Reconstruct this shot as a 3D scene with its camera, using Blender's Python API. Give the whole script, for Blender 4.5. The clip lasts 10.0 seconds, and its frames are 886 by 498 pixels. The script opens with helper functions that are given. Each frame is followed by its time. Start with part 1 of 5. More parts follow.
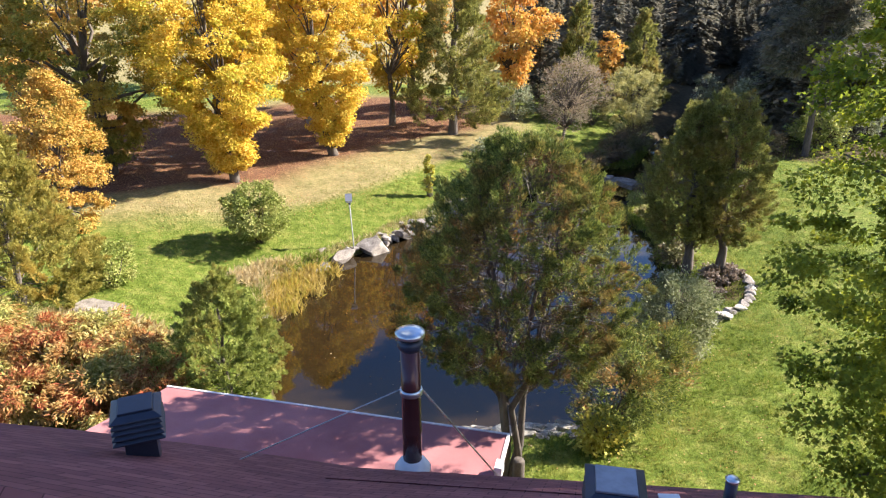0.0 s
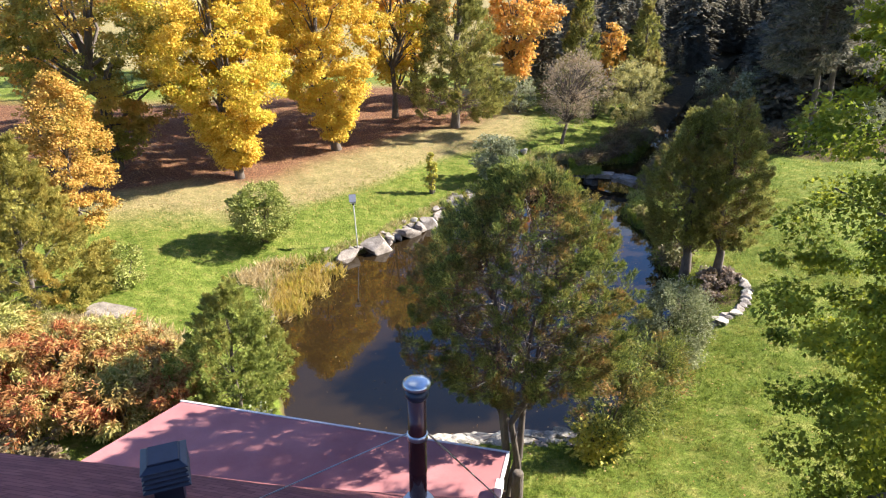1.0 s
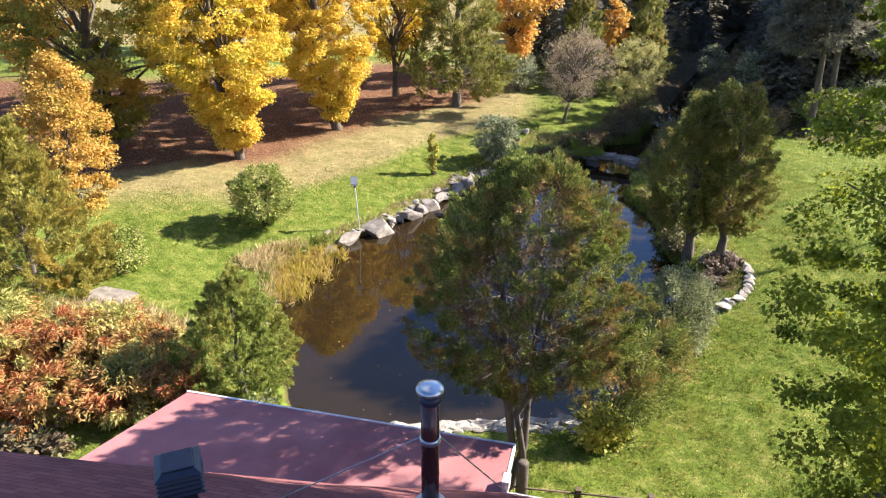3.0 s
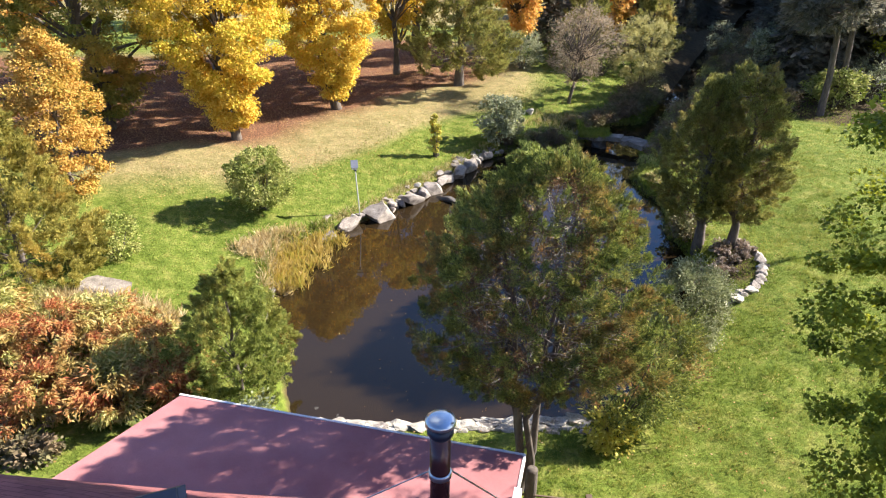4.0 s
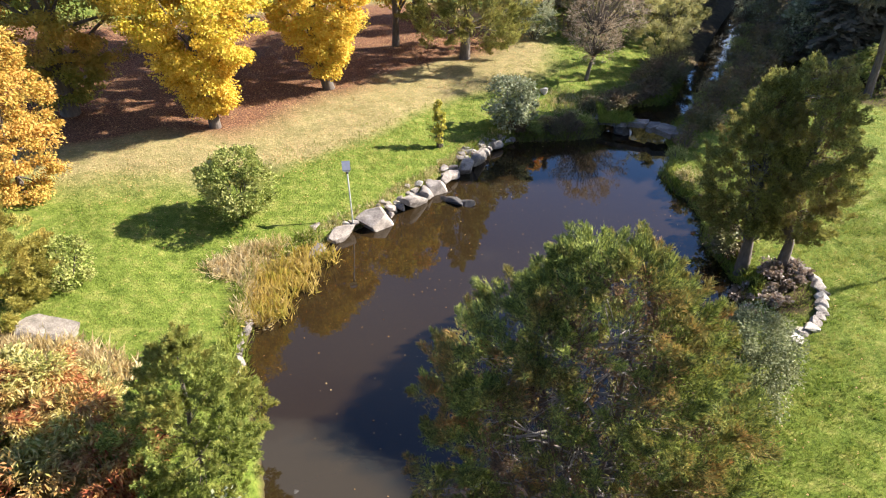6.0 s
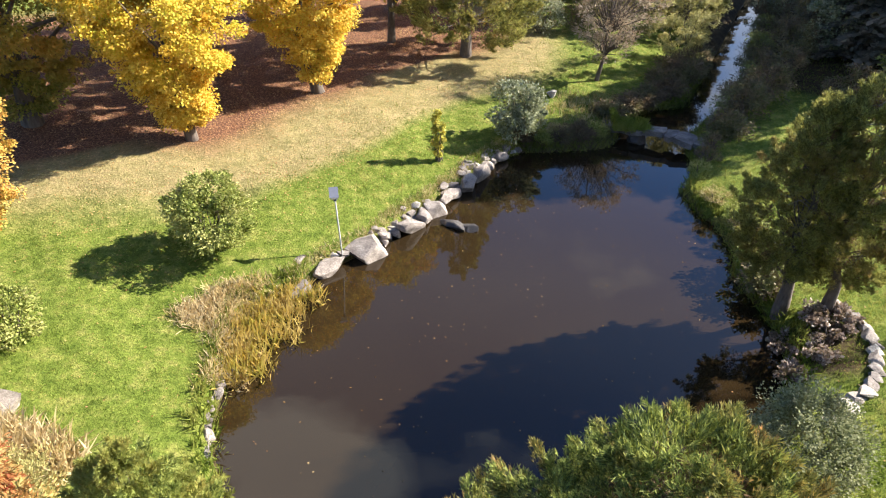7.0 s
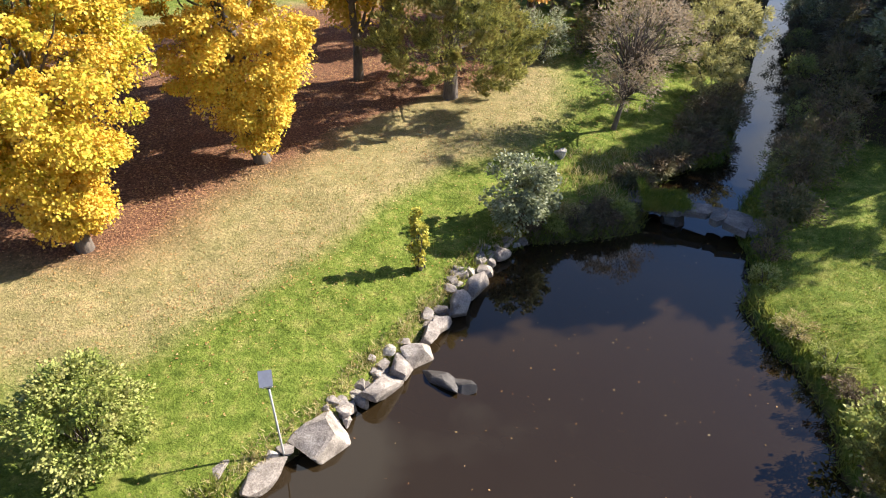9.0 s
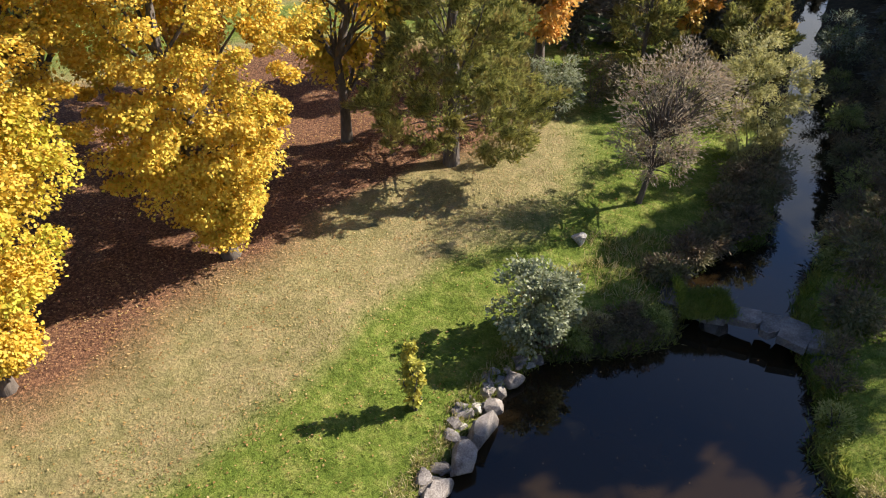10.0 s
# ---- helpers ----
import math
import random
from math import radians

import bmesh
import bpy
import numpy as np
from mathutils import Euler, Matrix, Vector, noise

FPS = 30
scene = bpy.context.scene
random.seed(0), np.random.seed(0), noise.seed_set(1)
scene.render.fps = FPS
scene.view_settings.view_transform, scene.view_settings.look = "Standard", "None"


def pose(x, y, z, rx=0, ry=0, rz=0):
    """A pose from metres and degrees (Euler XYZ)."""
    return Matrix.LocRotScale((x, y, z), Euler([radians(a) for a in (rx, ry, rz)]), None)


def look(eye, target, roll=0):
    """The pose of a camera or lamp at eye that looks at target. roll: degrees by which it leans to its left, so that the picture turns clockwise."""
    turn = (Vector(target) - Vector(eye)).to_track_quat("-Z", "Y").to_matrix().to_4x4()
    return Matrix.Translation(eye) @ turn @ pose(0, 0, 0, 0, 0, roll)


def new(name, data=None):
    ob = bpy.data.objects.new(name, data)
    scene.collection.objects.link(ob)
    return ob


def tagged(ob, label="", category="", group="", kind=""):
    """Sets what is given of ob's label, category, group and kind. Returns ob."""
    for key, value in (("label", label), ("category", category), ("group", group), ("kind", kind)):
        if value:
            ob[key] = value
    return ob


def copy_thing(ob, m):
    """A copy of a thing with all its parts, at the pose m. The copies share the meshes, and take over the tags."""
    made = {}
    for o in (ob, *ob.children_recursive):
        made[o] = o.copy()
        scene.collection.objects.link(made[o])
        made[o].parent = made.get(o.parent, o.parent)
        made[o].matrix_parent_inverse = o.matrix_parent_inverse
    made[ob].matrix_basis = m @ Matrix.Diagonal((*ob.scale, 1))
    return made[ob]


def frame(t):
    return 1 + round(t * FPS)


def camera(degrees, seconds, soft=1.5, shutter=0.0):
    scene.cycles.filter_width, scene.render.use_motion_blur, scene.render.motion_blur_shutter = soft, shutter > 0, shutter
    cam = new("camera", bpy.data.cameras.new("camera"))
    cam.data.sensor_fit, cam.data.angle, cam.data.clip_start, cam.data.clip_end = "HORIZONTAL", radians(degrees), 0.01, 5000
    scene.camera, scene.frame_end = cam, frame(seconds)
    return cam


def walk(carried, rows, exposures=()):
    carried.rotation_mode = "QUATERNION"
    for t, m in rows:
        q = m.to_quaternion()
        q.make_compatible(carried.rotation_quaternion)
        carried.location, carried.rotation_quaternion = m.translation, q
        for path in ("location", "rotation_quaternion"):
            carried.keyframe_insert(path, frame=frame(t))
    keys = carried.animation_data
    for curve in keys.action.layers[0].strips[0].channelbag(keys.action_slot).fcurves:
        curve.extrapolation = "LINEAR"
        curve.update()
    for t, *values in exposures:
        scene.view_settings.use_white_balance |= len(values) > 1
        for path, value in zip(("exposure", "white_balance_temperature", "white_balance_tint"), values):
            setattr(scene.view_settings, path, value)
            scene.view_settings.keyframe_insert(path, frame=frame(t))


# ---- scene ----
cam = camera(65.0, 10.0, 1.15)
PATH = [
    (0, (0.465, 0.015, 10.816), (0.382, 1.876, 10.089), -0.1),
    (0.5, (0.447, -0.039, 11.309), (0.359, 1.805, 10.538), -0.1),
    (1, (0.432, -0.117, 11.766), (0.346, 1.722, 10.986), 0.1),
    (1.5, (0.412, -0.127, 11.995), (0.328, 1.705, 11.198), 0.1),
    (2, (0.379, -0.149, 12.044), (0.296, 1.675, 11.229), 0.1),
    (2.5, (0.328, -0.1, 12.026), (0.247, 1.719, 11.2), 0.2),
    (4, (0.075, 0.966, 12.065), (0.0, 2.746, 11.157), 0.6),
    (4.5, (0.026, 1.69, 12.103), (-0.052, 3.453, 11.161), 0.6),
    (5, (-0.061, 2.577, 12.126), (-0.137, 4.326, 11.159), 0.7),
    (5.5, (-0.152, 3.723, 12.181), (-0.228, 5.457, 11.188), 0.7),
    (7, (-0.432, 8.205, 12.446), (-0.502, 9.893, 11.376), 0.7),
    (7.5, (-0.526, 10.052, 12.51), (-0.563, 11.726, 11.417), 0.5),
    (8, (-0.612, 12.082, 12.604), (-0.638, 13.742, 11.488), 0.4),
    (8.5, (-0.724, 14.29, 12.714), (-0.746, 15.941, 11.585), 0.4),
    (9, (-0.804, 16.626, 12.839), (-0.824, 18.277, 11.711), 0.5),
    (9.5, (-0.833, 19.034, 13.17), (-0.854, 20.683, 12.039), 0.4),
    (10, (-0.841, 21.561, 13.523), (-0.865, 23.211, 12.392), 0.2),
]
walk(cam, [(t, look(eye, target, roll)) for t, eye, target, roll in PATH],
     [(0, 1.88), (2.5, 1.84), (4.5, 1.84), (7, 1.83), (8, 1.78), (8.5, 1.76), (9, 1.64), (9.5, 1.6), (9.8, 1.43), (10, 1.18)])


# ---- light ----
SUN_TO = Vector((0.78, 0.33, 0.53)).normalized()      # towards the sun: from the right, a little ahead
world = bpy.data.worlds.new("sky")
scene.world = world
world.use_nodes = True
wn, wl = world.node_tree.nodes, world.node_tree.links
wn.clear()
w_out = wn.new("ShaderNodeOutputWorld")
w_bg = wn.new("ShaderNodeBackground")
w_sky = wn.new("ShaderNodeTexSky")
w_sky.sky_type = "NISHITA"
w_sky.sun_disc = False
w_sky.sun_elevation = math.asin(SUN_TO.z)
w_sky.dust_density = 0.4
w_sky.ozone_density = 3.5
w_sky.sun_rotation = math.atan2(SUN_TO.x, SUN_TO.y)
w_co = wn.new("ShaderNodeTexCoord")
w_map = wn.new("ShaderNodeMapping")
w_map.inputs["Scale"].default_value = (1.0, 1.0, 2.2)
w_map.inputs["Location"].default_value = (0.35, 0.1, 0.0)
w_noise = wn.new("ShaderNodeTexNoise")
w_noise.inputs["Scale"].default_value = 2.3
w_noise.inputs["Detail"].default_value = 7.0
w_noise.inputs["Roughness"].default_value = 0.55
w_ramp = wn.new("ShaderNodeValToRGB")
w_ramp.color_ramp.elements[0].position = 0.59
w_ramp.color_ramp.elements[1].position = 0.73
w_mix = wn.new("ShaderNodeMixRGB")
w_mix.inputs["Color2"].default_value = (7.0, 7.3, 7.9, 1.0)
wl.new(w_co.outputs["Generated"], w_map.inputs["Vector"])
wl.new(w_map.outputs["Vector"], w_noise.inputs["Vector"])
w_sep = wn.new("ShaderNodeSeparateXYZ")
wl.new(w_co.outputs["Generated"], w_sep.inputs["Vector"])
w_band = wn.new("ShaderNodeValToRGB")                     # cloud low down, clearer sky above it
while len(w_band.color_ramp.elements) < 4:
    w_band.color_ramp.elements.new(0.5)
for stop, (place, much) in zip(w_band.color_ramp.elements, ((0.38, 0.87), (0.43, 0.0), (0.52, 0.0), (0.62, 0.15))):
    stop.position, stop.color = place, (much, much, much, 1.0)
w_lean = wn.new("ShaderNodeMath")                         # the bank of cloud stands higher towards the sun
w_lean.operation = "MULTIPLY_ADD"
wl.new(w_sep.outputs["X"], w_lean.inputs[0])
w_lean.inputs[1].default_value = -0.5
w_lean.inputs[2].default_value = 0.125
w_high = wn.new("ShaderNodeMath")
w_high.operation = "ADD"
wl.new(w_lean.outputs[0], w_high.inputs[0])
wl.new(w_sep.outputs["Z"], w_high.inputs[1])
wl.new(w_high.outputs[0], w_band.inputs["Fac"])
w_bias = wn.new("ShaderNodeMath")
w_bias.operation = "MULTIPLY_ADD"
wl.new(w_band.outputs["Color"], w_bias.inputs[0])
w_bias.inputs[1].default_value = 0.3
w_bias.inputs[2].default_value = -0.06
w_add = wn.new("ShaderNodeMath")
w_add.operation = "ADD"
wl.new(w_noise.outputs["Fac"], w_add.inputs[0])
wl.new(w_bias.outputs[0], w_add.inputs[1])
w_dot = wn.new("ShaderNodeVectorMath")
w_dot.operation = "DOT_PRODUCT"
wl.new(w_co.outputs["Generated"], w_dot.inputs[0])
w_dot.inputs[1].default_value = Vector((-0.24, 0.58, 0.78)).normalized()
w_one = wn.new("ShaderNodeMapRange")                      # one small cloud standing higher up
w_one.inputs["From Min"].default_value = 0.98
w_one.inputs["From Max"].default_value = 1.0
w_one.inputs["To Max"].default_value = 0.3
wl.new(w_dot.outputs["Value"], w_one.inputs["Value"])
w_all = wn.new("ShaderNodeMath")
w_all.operation = "ADD"
wl.new(w_add.outputs[0], w_all.inputs[0])
wl.new(w_one.outputs[0], w_all.inputs[1])
wl.new(w_all.outputs[0], w_ramp.inputs["Fac"])
w_veil = wn.new("ShaderNodeValToRGB")                     # a thin even veil added at middle height to brighten the pond's reflection
while len(w_veil.color_ramp.elements) < 4:
    w_veil.color_ramp.elements.new(0.5)
for stop, (place, much) in zip(w_veil.color_ramp.elements, ((0.5, 0.0), (0.57, 0.15), (0.63, 0.12), (0.71, 0.0))):
    stop.position, stop.color = place, (much, much, much, 1.0)
wl.new(w_sep.outputs["Z"], w_veil.inputs["Fac"])
w_top = wn.new("ShaderNodeMath")
w_top.operation = "MAXIMUM"
wl.new(w_ramp.outputs["Color"], w_top.inputs[0])
wl.new(w_veil.outputs["Color"], w_top.inputs[1])
wl.new(w_top.outputs[0], w_mix.inputs["Fac"])
w_deep = wn.new("ShaderNodeMixRGB")                       # a clear, deep autumn blue
w_deep.blend_type = "MULTIPLY"
w_deep.inputs["Fac"].default_value = 1.0
w_deep.inputs["Color2"].default_value = (0.74, 0.92, 1.22, 1.0)
wl.new(w_sky.outputs["Color"], w_deep.inputs["Color1"])
wl.new(w_deep.outputs["Color"], w_mix.inputs["Color1"])
wl.new(w_mix.outputs["Color"], w_bg.inputs["Color"])
w_bg.inputs["Strength"].default_value = 0.06
wl.new(w_bg.outputs["Background"], w_out.inputs["Surface"])

sun_data = bpy.data.lights.new("sun", "SUN")
sun_data.energy = 5.0
sun_data.angle = radians(0.55)
sun_data.color = (1.0, 0.915, 0.815)
sun = new("sun", sun_data)
sun.matrix_world = look(SUN_TO * 60, (0, 0, 0))


# ---- materials ----
def material(name, rough=0.8, metal=0.0):
    m = bpy.data.materials.new(name)
    m.use_nodes = True
    nodes, links = m.node_tree.nodes, m.node_tree.links
    b = nodes["Principled BSDF"]
    b.inputs["Roughness"].default_value = rough
    b.inputs["Metallic"].default_value = metal
    return m, nodes, links, b


def ramp(nodes, stops):
    r = nodes.new("ShaderNodeValToRGB")
    el = r.color_ramp.elements
    while len(el) < len(stops):
        el.new(0.5)
    for e, (p, c) in zip(el, stops):
        e.position, e.color = p, (*c, 1.0)
    return r


def coords(nodes):
    return nodes.new("ShaderNodeNewGeometry").outputs["Position"]


def noise_node(nodes, links, scale, detail=4.0, rough=0.6, where=None):
    n = nodes.new("ShaderNodeTexNoise")
    n.inputs["Scale"].default_value = scale
    n.inputs["Detail"].default_value = detail
    n.inputs["Roughness"].default_value = rough
    if where is not None:
        links.new(where, n.inputs["Vector"])
    return n


def mixer(nodes, links, fac, a, b, mode="MIX"):
    m = nodes.new("ShaderNodeMixRGB")
    m.blend_type = mode
    for value, slot in ((fac, "Fac"), (a, "Color1"), (b, "Color2")):
        if isinstance(value, (int, float)):
            m.inputs[slot].default_value = value
        elif isinstance(value, tuple):
            m.inputs[slot].default_value = (*value, 1.0)
        else:
            links.new(value, m.inputs[slot])
    return m.outputs["Color"]


def bumped(nodes, links, b, height, strength, distance=0.02):
    k = nodes.new("ShaderNodeBump")
    k.inputs["Strength"].default_value = strength
    k.inputs["Distance"].default_value = distance
    links.new(height, k.inputs["Height"])
    links.new(k.outputs["Normal"], b.inputs["Normal"])


def leafy(name, first, second, patch=0.35, glow=0.3, rough=0.6, bias=0.5):
    """Leaves: a palette for each of two kinds of patches, varied leaf by leaf, with light shining through."""
    m, nodes, links, b = material(name, rough)
    geo = nodes.new("ShaderNodeNewGeometry")
    r1 = ramp(nodes, [(i / (len(first) - 1), c) for i, c in enumerate(first)])
    r2 = ramp(nodes, [(i / (len(second) - 1), c) for i, c in enumerate(second)])
    links.new(geo.outputs["Random Per Island"], r1.inputs["Fac"])
    links.new(geo.outputs["Random Per Island"], r2.inputs["Fac"])
    n = noise_node(nodes, links, patch, 3.0, 0.6, geo.outputs["Position"])
    sharp = ramp(nodes, [(bias - 0.08, (0, 0, 0)), (bias + 0.1, (1, 1, 1))])
    links.new(n.outputs["Fac"], sharp.inputs["Fac"])
    colour = mixer(nodes, links, sharp.outputs["Color"], r1.outputs["Color"], r2.outputs["Color"])
    links.new(colour, b.inputs["Base Color"])
    b.inputs["Specular IOR Level"].default_value = 0.16
    thin = nodes.new("ShaderNodeBsdfTranslucent")
    links.new(colour, thin.inputs["Color"])
    both = nodes.new("ShaderNodeMixShader")
    both.inputs["Fac"].default_value = glow
    links.new(b.outputs["BSDF"], both.inputs[1])
    links.new(thin.outputs["BSDF"], both.inputs[2])
    links.new(both.outputs["Shader"], nodes["Material Output"].inputs["Surface"])
    return m


def barky(name, dark, light, scale=9.0):
    m, nodes, links, b = material(name, 0.9)
    pos = coords(nodes)
    mp = nodes.new("ShaderNodeMapping")
    mp.inputs["Scale"].default_value = (1.0, 1.0, 0.25)
    links.new(pos, mp.inputs["Vector"])
    n = noise_node(nodes, links, scale, 6.0, 0.7, mp.outputs["Vector"])
    r = ramp(nodes, [(0.3, dark), (0.7, light)])
    links.new(n.outputs["Fac"], r.inputs["Fac"])
    links.new(r.outputs["Color"], b.inputs["Base Color"])
    bumped(nodes, links, b, n.outputs["Fac"], 0.8, 0.03)
    return m


def stony(name, dark, mid, light, scale=3.0, rough=0.85):
    m, nodes, links, b = material(name, rough)
    pos = coords(nodes)
    n = noise_node(nodes, links, scale, 8.0, 0.65, pos)
    fine = noise_node(nodes, links, scale * 9, 4.0, 0.7, pos)
    r = ramp(nodes, [(0.3, dark), (0.5, mid), (0.72, light)])
    links.new(n.outputs["Fac"], r.inputs["Fac"])
    speck = ramp(nodes, [(0.35, (0.55, 0.52, 0.5)), (0.65, (1.1, 1.1, 1.1))])
    links.new(fine.outputs["Fac"], speck.inputs["Fac"])
    info = nodes.new("ShaderNodeObjectInfo")
    tone = ramp(nodes, [(0.0, (0.75, 0.74, 0.74)), (1.0, (1.1, 1.07, 1.02))])
    links.new(info.outputs["Random"], tone.inputs["Fac"])
    c = mixer(nodes, links, 1.0, r.outputs["Color"], speck.outputs["Color"], "MULTIPLY")
    c = mixer(nodes, links, 1.0, c, tone.outputs["Color"], "MULTIPLY")
    links.new(c, b.inputs["Base Color"])
    bumped(nodes, links, b, fine.outputs["Fac"], 0.6, 0.03)
    return m


def painted(name, colour, rough=0.6, metal=0.0, vary=0.15, scale=4.0):
    m, nodes, links, b = material(name, rough, metal)
    n = noise_node(nodes, links, scale, 6.0, 0.65, coords(nodes))
    lo = tuple(c * (1 - vary) for c in colour)
    hi = tuple(min(1.0, c * (1 + vary)) for c in colour)
    r = ramp(nodes, [(0.35, lo), (0.65, hi)])
    links.new(n.outputs["Fac"], r.inputs["Fac"])
    links.new(r.outputs["Color"], b.inputs["Base Color"])
    bumped(nodes, links, b, n.outputs["Fac"], 0.15, 0.01)
    return m


def ground_material():
    m, nodes, links, b = material("lawn and leaf litter", 0.95)
    b.inputs["Specular IOR Level"].default_value = 0.1
    pos = coords(nodes)
    big = noise_node(nodes, links, 0.35, 5.0, 0.6, pos)
    mid = noise_node(nodes, links, 2.2, 6.0, 0.7, pos)
    fine = noise_node(nodes, links, 11.0, 6.0, 0.75, pos)
    green = ramp(nodes, [(0.3, (0.065, 0.105, 0.014)), (0.5, (0.145, 0.19, 0.033)), (0.7, (0.28, 0.275, 0.082))])
    links.new(mid.outputs["Fac"], green.inputs["Fac"])
    dry = ramp(nodes, [(0.3, (0.18, 0.165, 0.066)), (0.55, (0.3, 0.25, 0.12)), (0.75, (0.39, 0.285, 0.155))])
    links.new(mid.outputs["Fac"], dry.inputs["Fac"])
    litter = ramp(nodes, [(0.3, (0.06, 0.032, 0.024)), (0.5, (0.16, 0.08, 0.05)), (0.68, (0.34, 0.19, 0.105))])
    links.new(fine.outputs["Fac"], litter.inputs["Fac"])
    mud = ramp(nodes, [(0.3, (0.035, 0.025, 0.015)), (0.7, (0.12, 0.09, 0.045))])
    links.new(mid.outputs["Fac"], mud.inputs["Fac"])

    def blend(attr, spread):
        a = nodes.new("ShaderNodeAttribute")
        a.attribute_name = attr
        s = nodes.new("ShaderNodeMath")
        s.operation = "MULTIPLY_ADD"
        links.new(big.outputs["Fac"], s.inputs[0])
        s.inputs[1].default_value = spread
        links.new(a.outputs["Fac"], s.inputs[2])
        t = nodes.new("ShaderNodeMath")
        t.operation = "MULTIPLY_ADD"
        links.new(fine.outputs["Fac"], t.inputs[0])
        t.inputs[1].default_value = spread
        links.new(s.outputs[0], t.inputs[2])
        r = ramp(nodes, [(0.35 + spread, (0, 0, 0)), (0.7 + spread, (1, 1, 1))])
        links.new(t.outputs[0], r.inputs["Fac"])
        return r.outputs["Color"]

    c = mixer(nodes, links, blend("dry", 0.35), green.outputs["Color"], dry.outputs["Color"])
    c = mixer(nodes, links, blend("litter", 0.3), c, litter.outputs["Color"])
    c = mixer(nodes, links, blend("mud", 0.15), c, mud.outputs["Color"])
    speck = ramp(nodes, [(0.3, (0.5, 0.52, 0.5)), (0.7, (1.3, 1.27, 1.2))])
    links.new(fine.outputs["Fac"], speck.inputs["Fac"])
    c = mixer(nodes, links, 1.0, c, speck.outputs["Color"], "MULTIPLY")
    links.new(c, b.inputs["Base Color"])
    bumped(nodes, links, b, fine.outputs["Fac"], 0.9, 0.07)
    return m


def water_material():
    m, nodes, links, b = material("murky pond water", 0.02)
    pos = coords(nodes)
    n = noise_node(nodes, links, 0.25, 3.0, 0.5, pos)
    r = ramp(nodes, [(0.3, (0.019, 0.0118, 0.005)), (0.7, (0.0222, 0.0146, 0.0066))])
    links.new(n.outputs["Fac"], r.inputs["Fac"])
    links.new(r.outputs["Color"], b.inputs["Base Color"])
    b.inputs["IOR"].default_value = 1.44
    w = noise_node(nodes, links, 1.6, 3.0, 0.5, pos)
    bumped(nodes, links, b, w.outputs["Fac"], 0.06, 0.03)
    return m


def roof_material():
    m, nodes, links, b = material("red roll roofing", 0.85)
    b.inputs["Specular IOR Level"].default_value = 0.2
    pos = coords(nodes)
    big = noise_node(nodes, links, 0.7, 5.0, 0.6, pos)
    grit = noise_node(nodes, links, 60.0, 3.0, 0.7, pos)
    r = ramp(nodes, [(0.3, (0.31, 0.125, 0.128)), (0.7, (0.43, 0.2, 0.2))])
    links.new(big.outputs["Fac"], r.inputs["Fac"])
    s = ramp(nodes, [(0.3, (0.8, 0.8, 0.8)), (0.7, (1.12, 1.12, 1.12))])
    links.new(grit.outputs["Fac"], s.inputs["Fac"])
    links.new(mixer(nodes, links, 1.0, r.outputs["Color"], s.outputs["Color"], "MULTIPLY"), b.inputs["Base Color"])
    bumped(nodes, links, b, grit.outputs["Fac"], 0.4, 0.005)
    return m


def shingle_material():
    """Weathered asphalt shingles of a dark red, in courses, with worn and darker tabs; the red is taken darker still to
    hold the roof's shade.
    """
    m, nodes, links, b = material("dark red shingles, shade in colour", 0.9)
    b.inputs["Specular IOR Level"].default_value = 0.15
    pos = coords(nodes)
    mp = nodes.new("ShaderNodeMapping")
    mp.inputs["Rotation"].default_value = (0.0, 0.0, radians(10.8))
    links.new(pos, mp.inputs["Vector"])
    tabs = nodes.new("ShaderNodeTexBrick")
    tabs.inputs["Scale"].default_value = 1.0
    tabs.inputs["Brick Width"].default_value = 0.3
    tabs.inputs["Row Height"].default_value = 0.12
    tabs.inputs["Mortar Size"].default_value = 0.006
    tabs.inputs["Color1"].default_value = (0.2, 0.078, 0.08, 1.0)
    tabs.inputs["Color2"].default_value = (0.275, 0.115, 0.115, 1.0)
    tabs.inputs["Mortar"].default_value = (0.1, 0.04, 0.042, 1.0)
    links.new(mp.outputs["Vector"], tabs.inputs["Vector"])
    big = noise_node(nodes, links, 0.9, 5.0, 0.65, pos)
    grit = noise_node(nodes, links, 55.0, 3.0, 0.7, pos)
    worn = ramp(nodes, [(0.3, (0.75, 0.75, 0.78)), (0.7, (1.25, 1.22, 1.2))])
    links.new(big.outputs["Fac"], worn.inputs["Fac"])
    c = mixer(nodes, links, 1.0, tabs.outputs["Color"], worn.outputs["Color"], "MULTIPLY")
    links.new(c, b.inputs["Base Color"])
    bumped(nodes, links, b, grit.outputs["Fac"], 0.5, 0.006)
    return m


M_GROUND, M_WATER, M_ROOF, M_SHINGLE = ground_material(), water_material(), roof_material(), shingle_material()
Y1, Y2, Y3 = (0.58, 0.33, 0.035), (0.7, 0.48, 0.065), (0.76, 0.59, 0.13)
M_MAPLE_YELLOW = leafy("yellow maple leaves", [Y1, Y2, Y3], [(0.42, 0.4, 0.04), (0.6, 0.55, 0.07), (0.68, 0.36, 0.05)], 0.4)
M_MAPLE_GOLD = leafy("golden maple leaves", [Y1, (0.7, 0.5, 0.07), Y3], [(0.6, 0.34, 0.05), (0.72, 0.52, 0.08), (0.56, 0.52, 0.07)], 0.45)
M_MAPLE_ORANGE = leafy("orange maple leaves", [(0.64, 0.3, 0.06), (0.74, 0.42, 0.11), (0.76, 0.5, 0.18)], [(0.66, 0.45, 0.08), (0.74, 0.56, 0.14), (0.6, 0.25, 0.06)], 0.5)
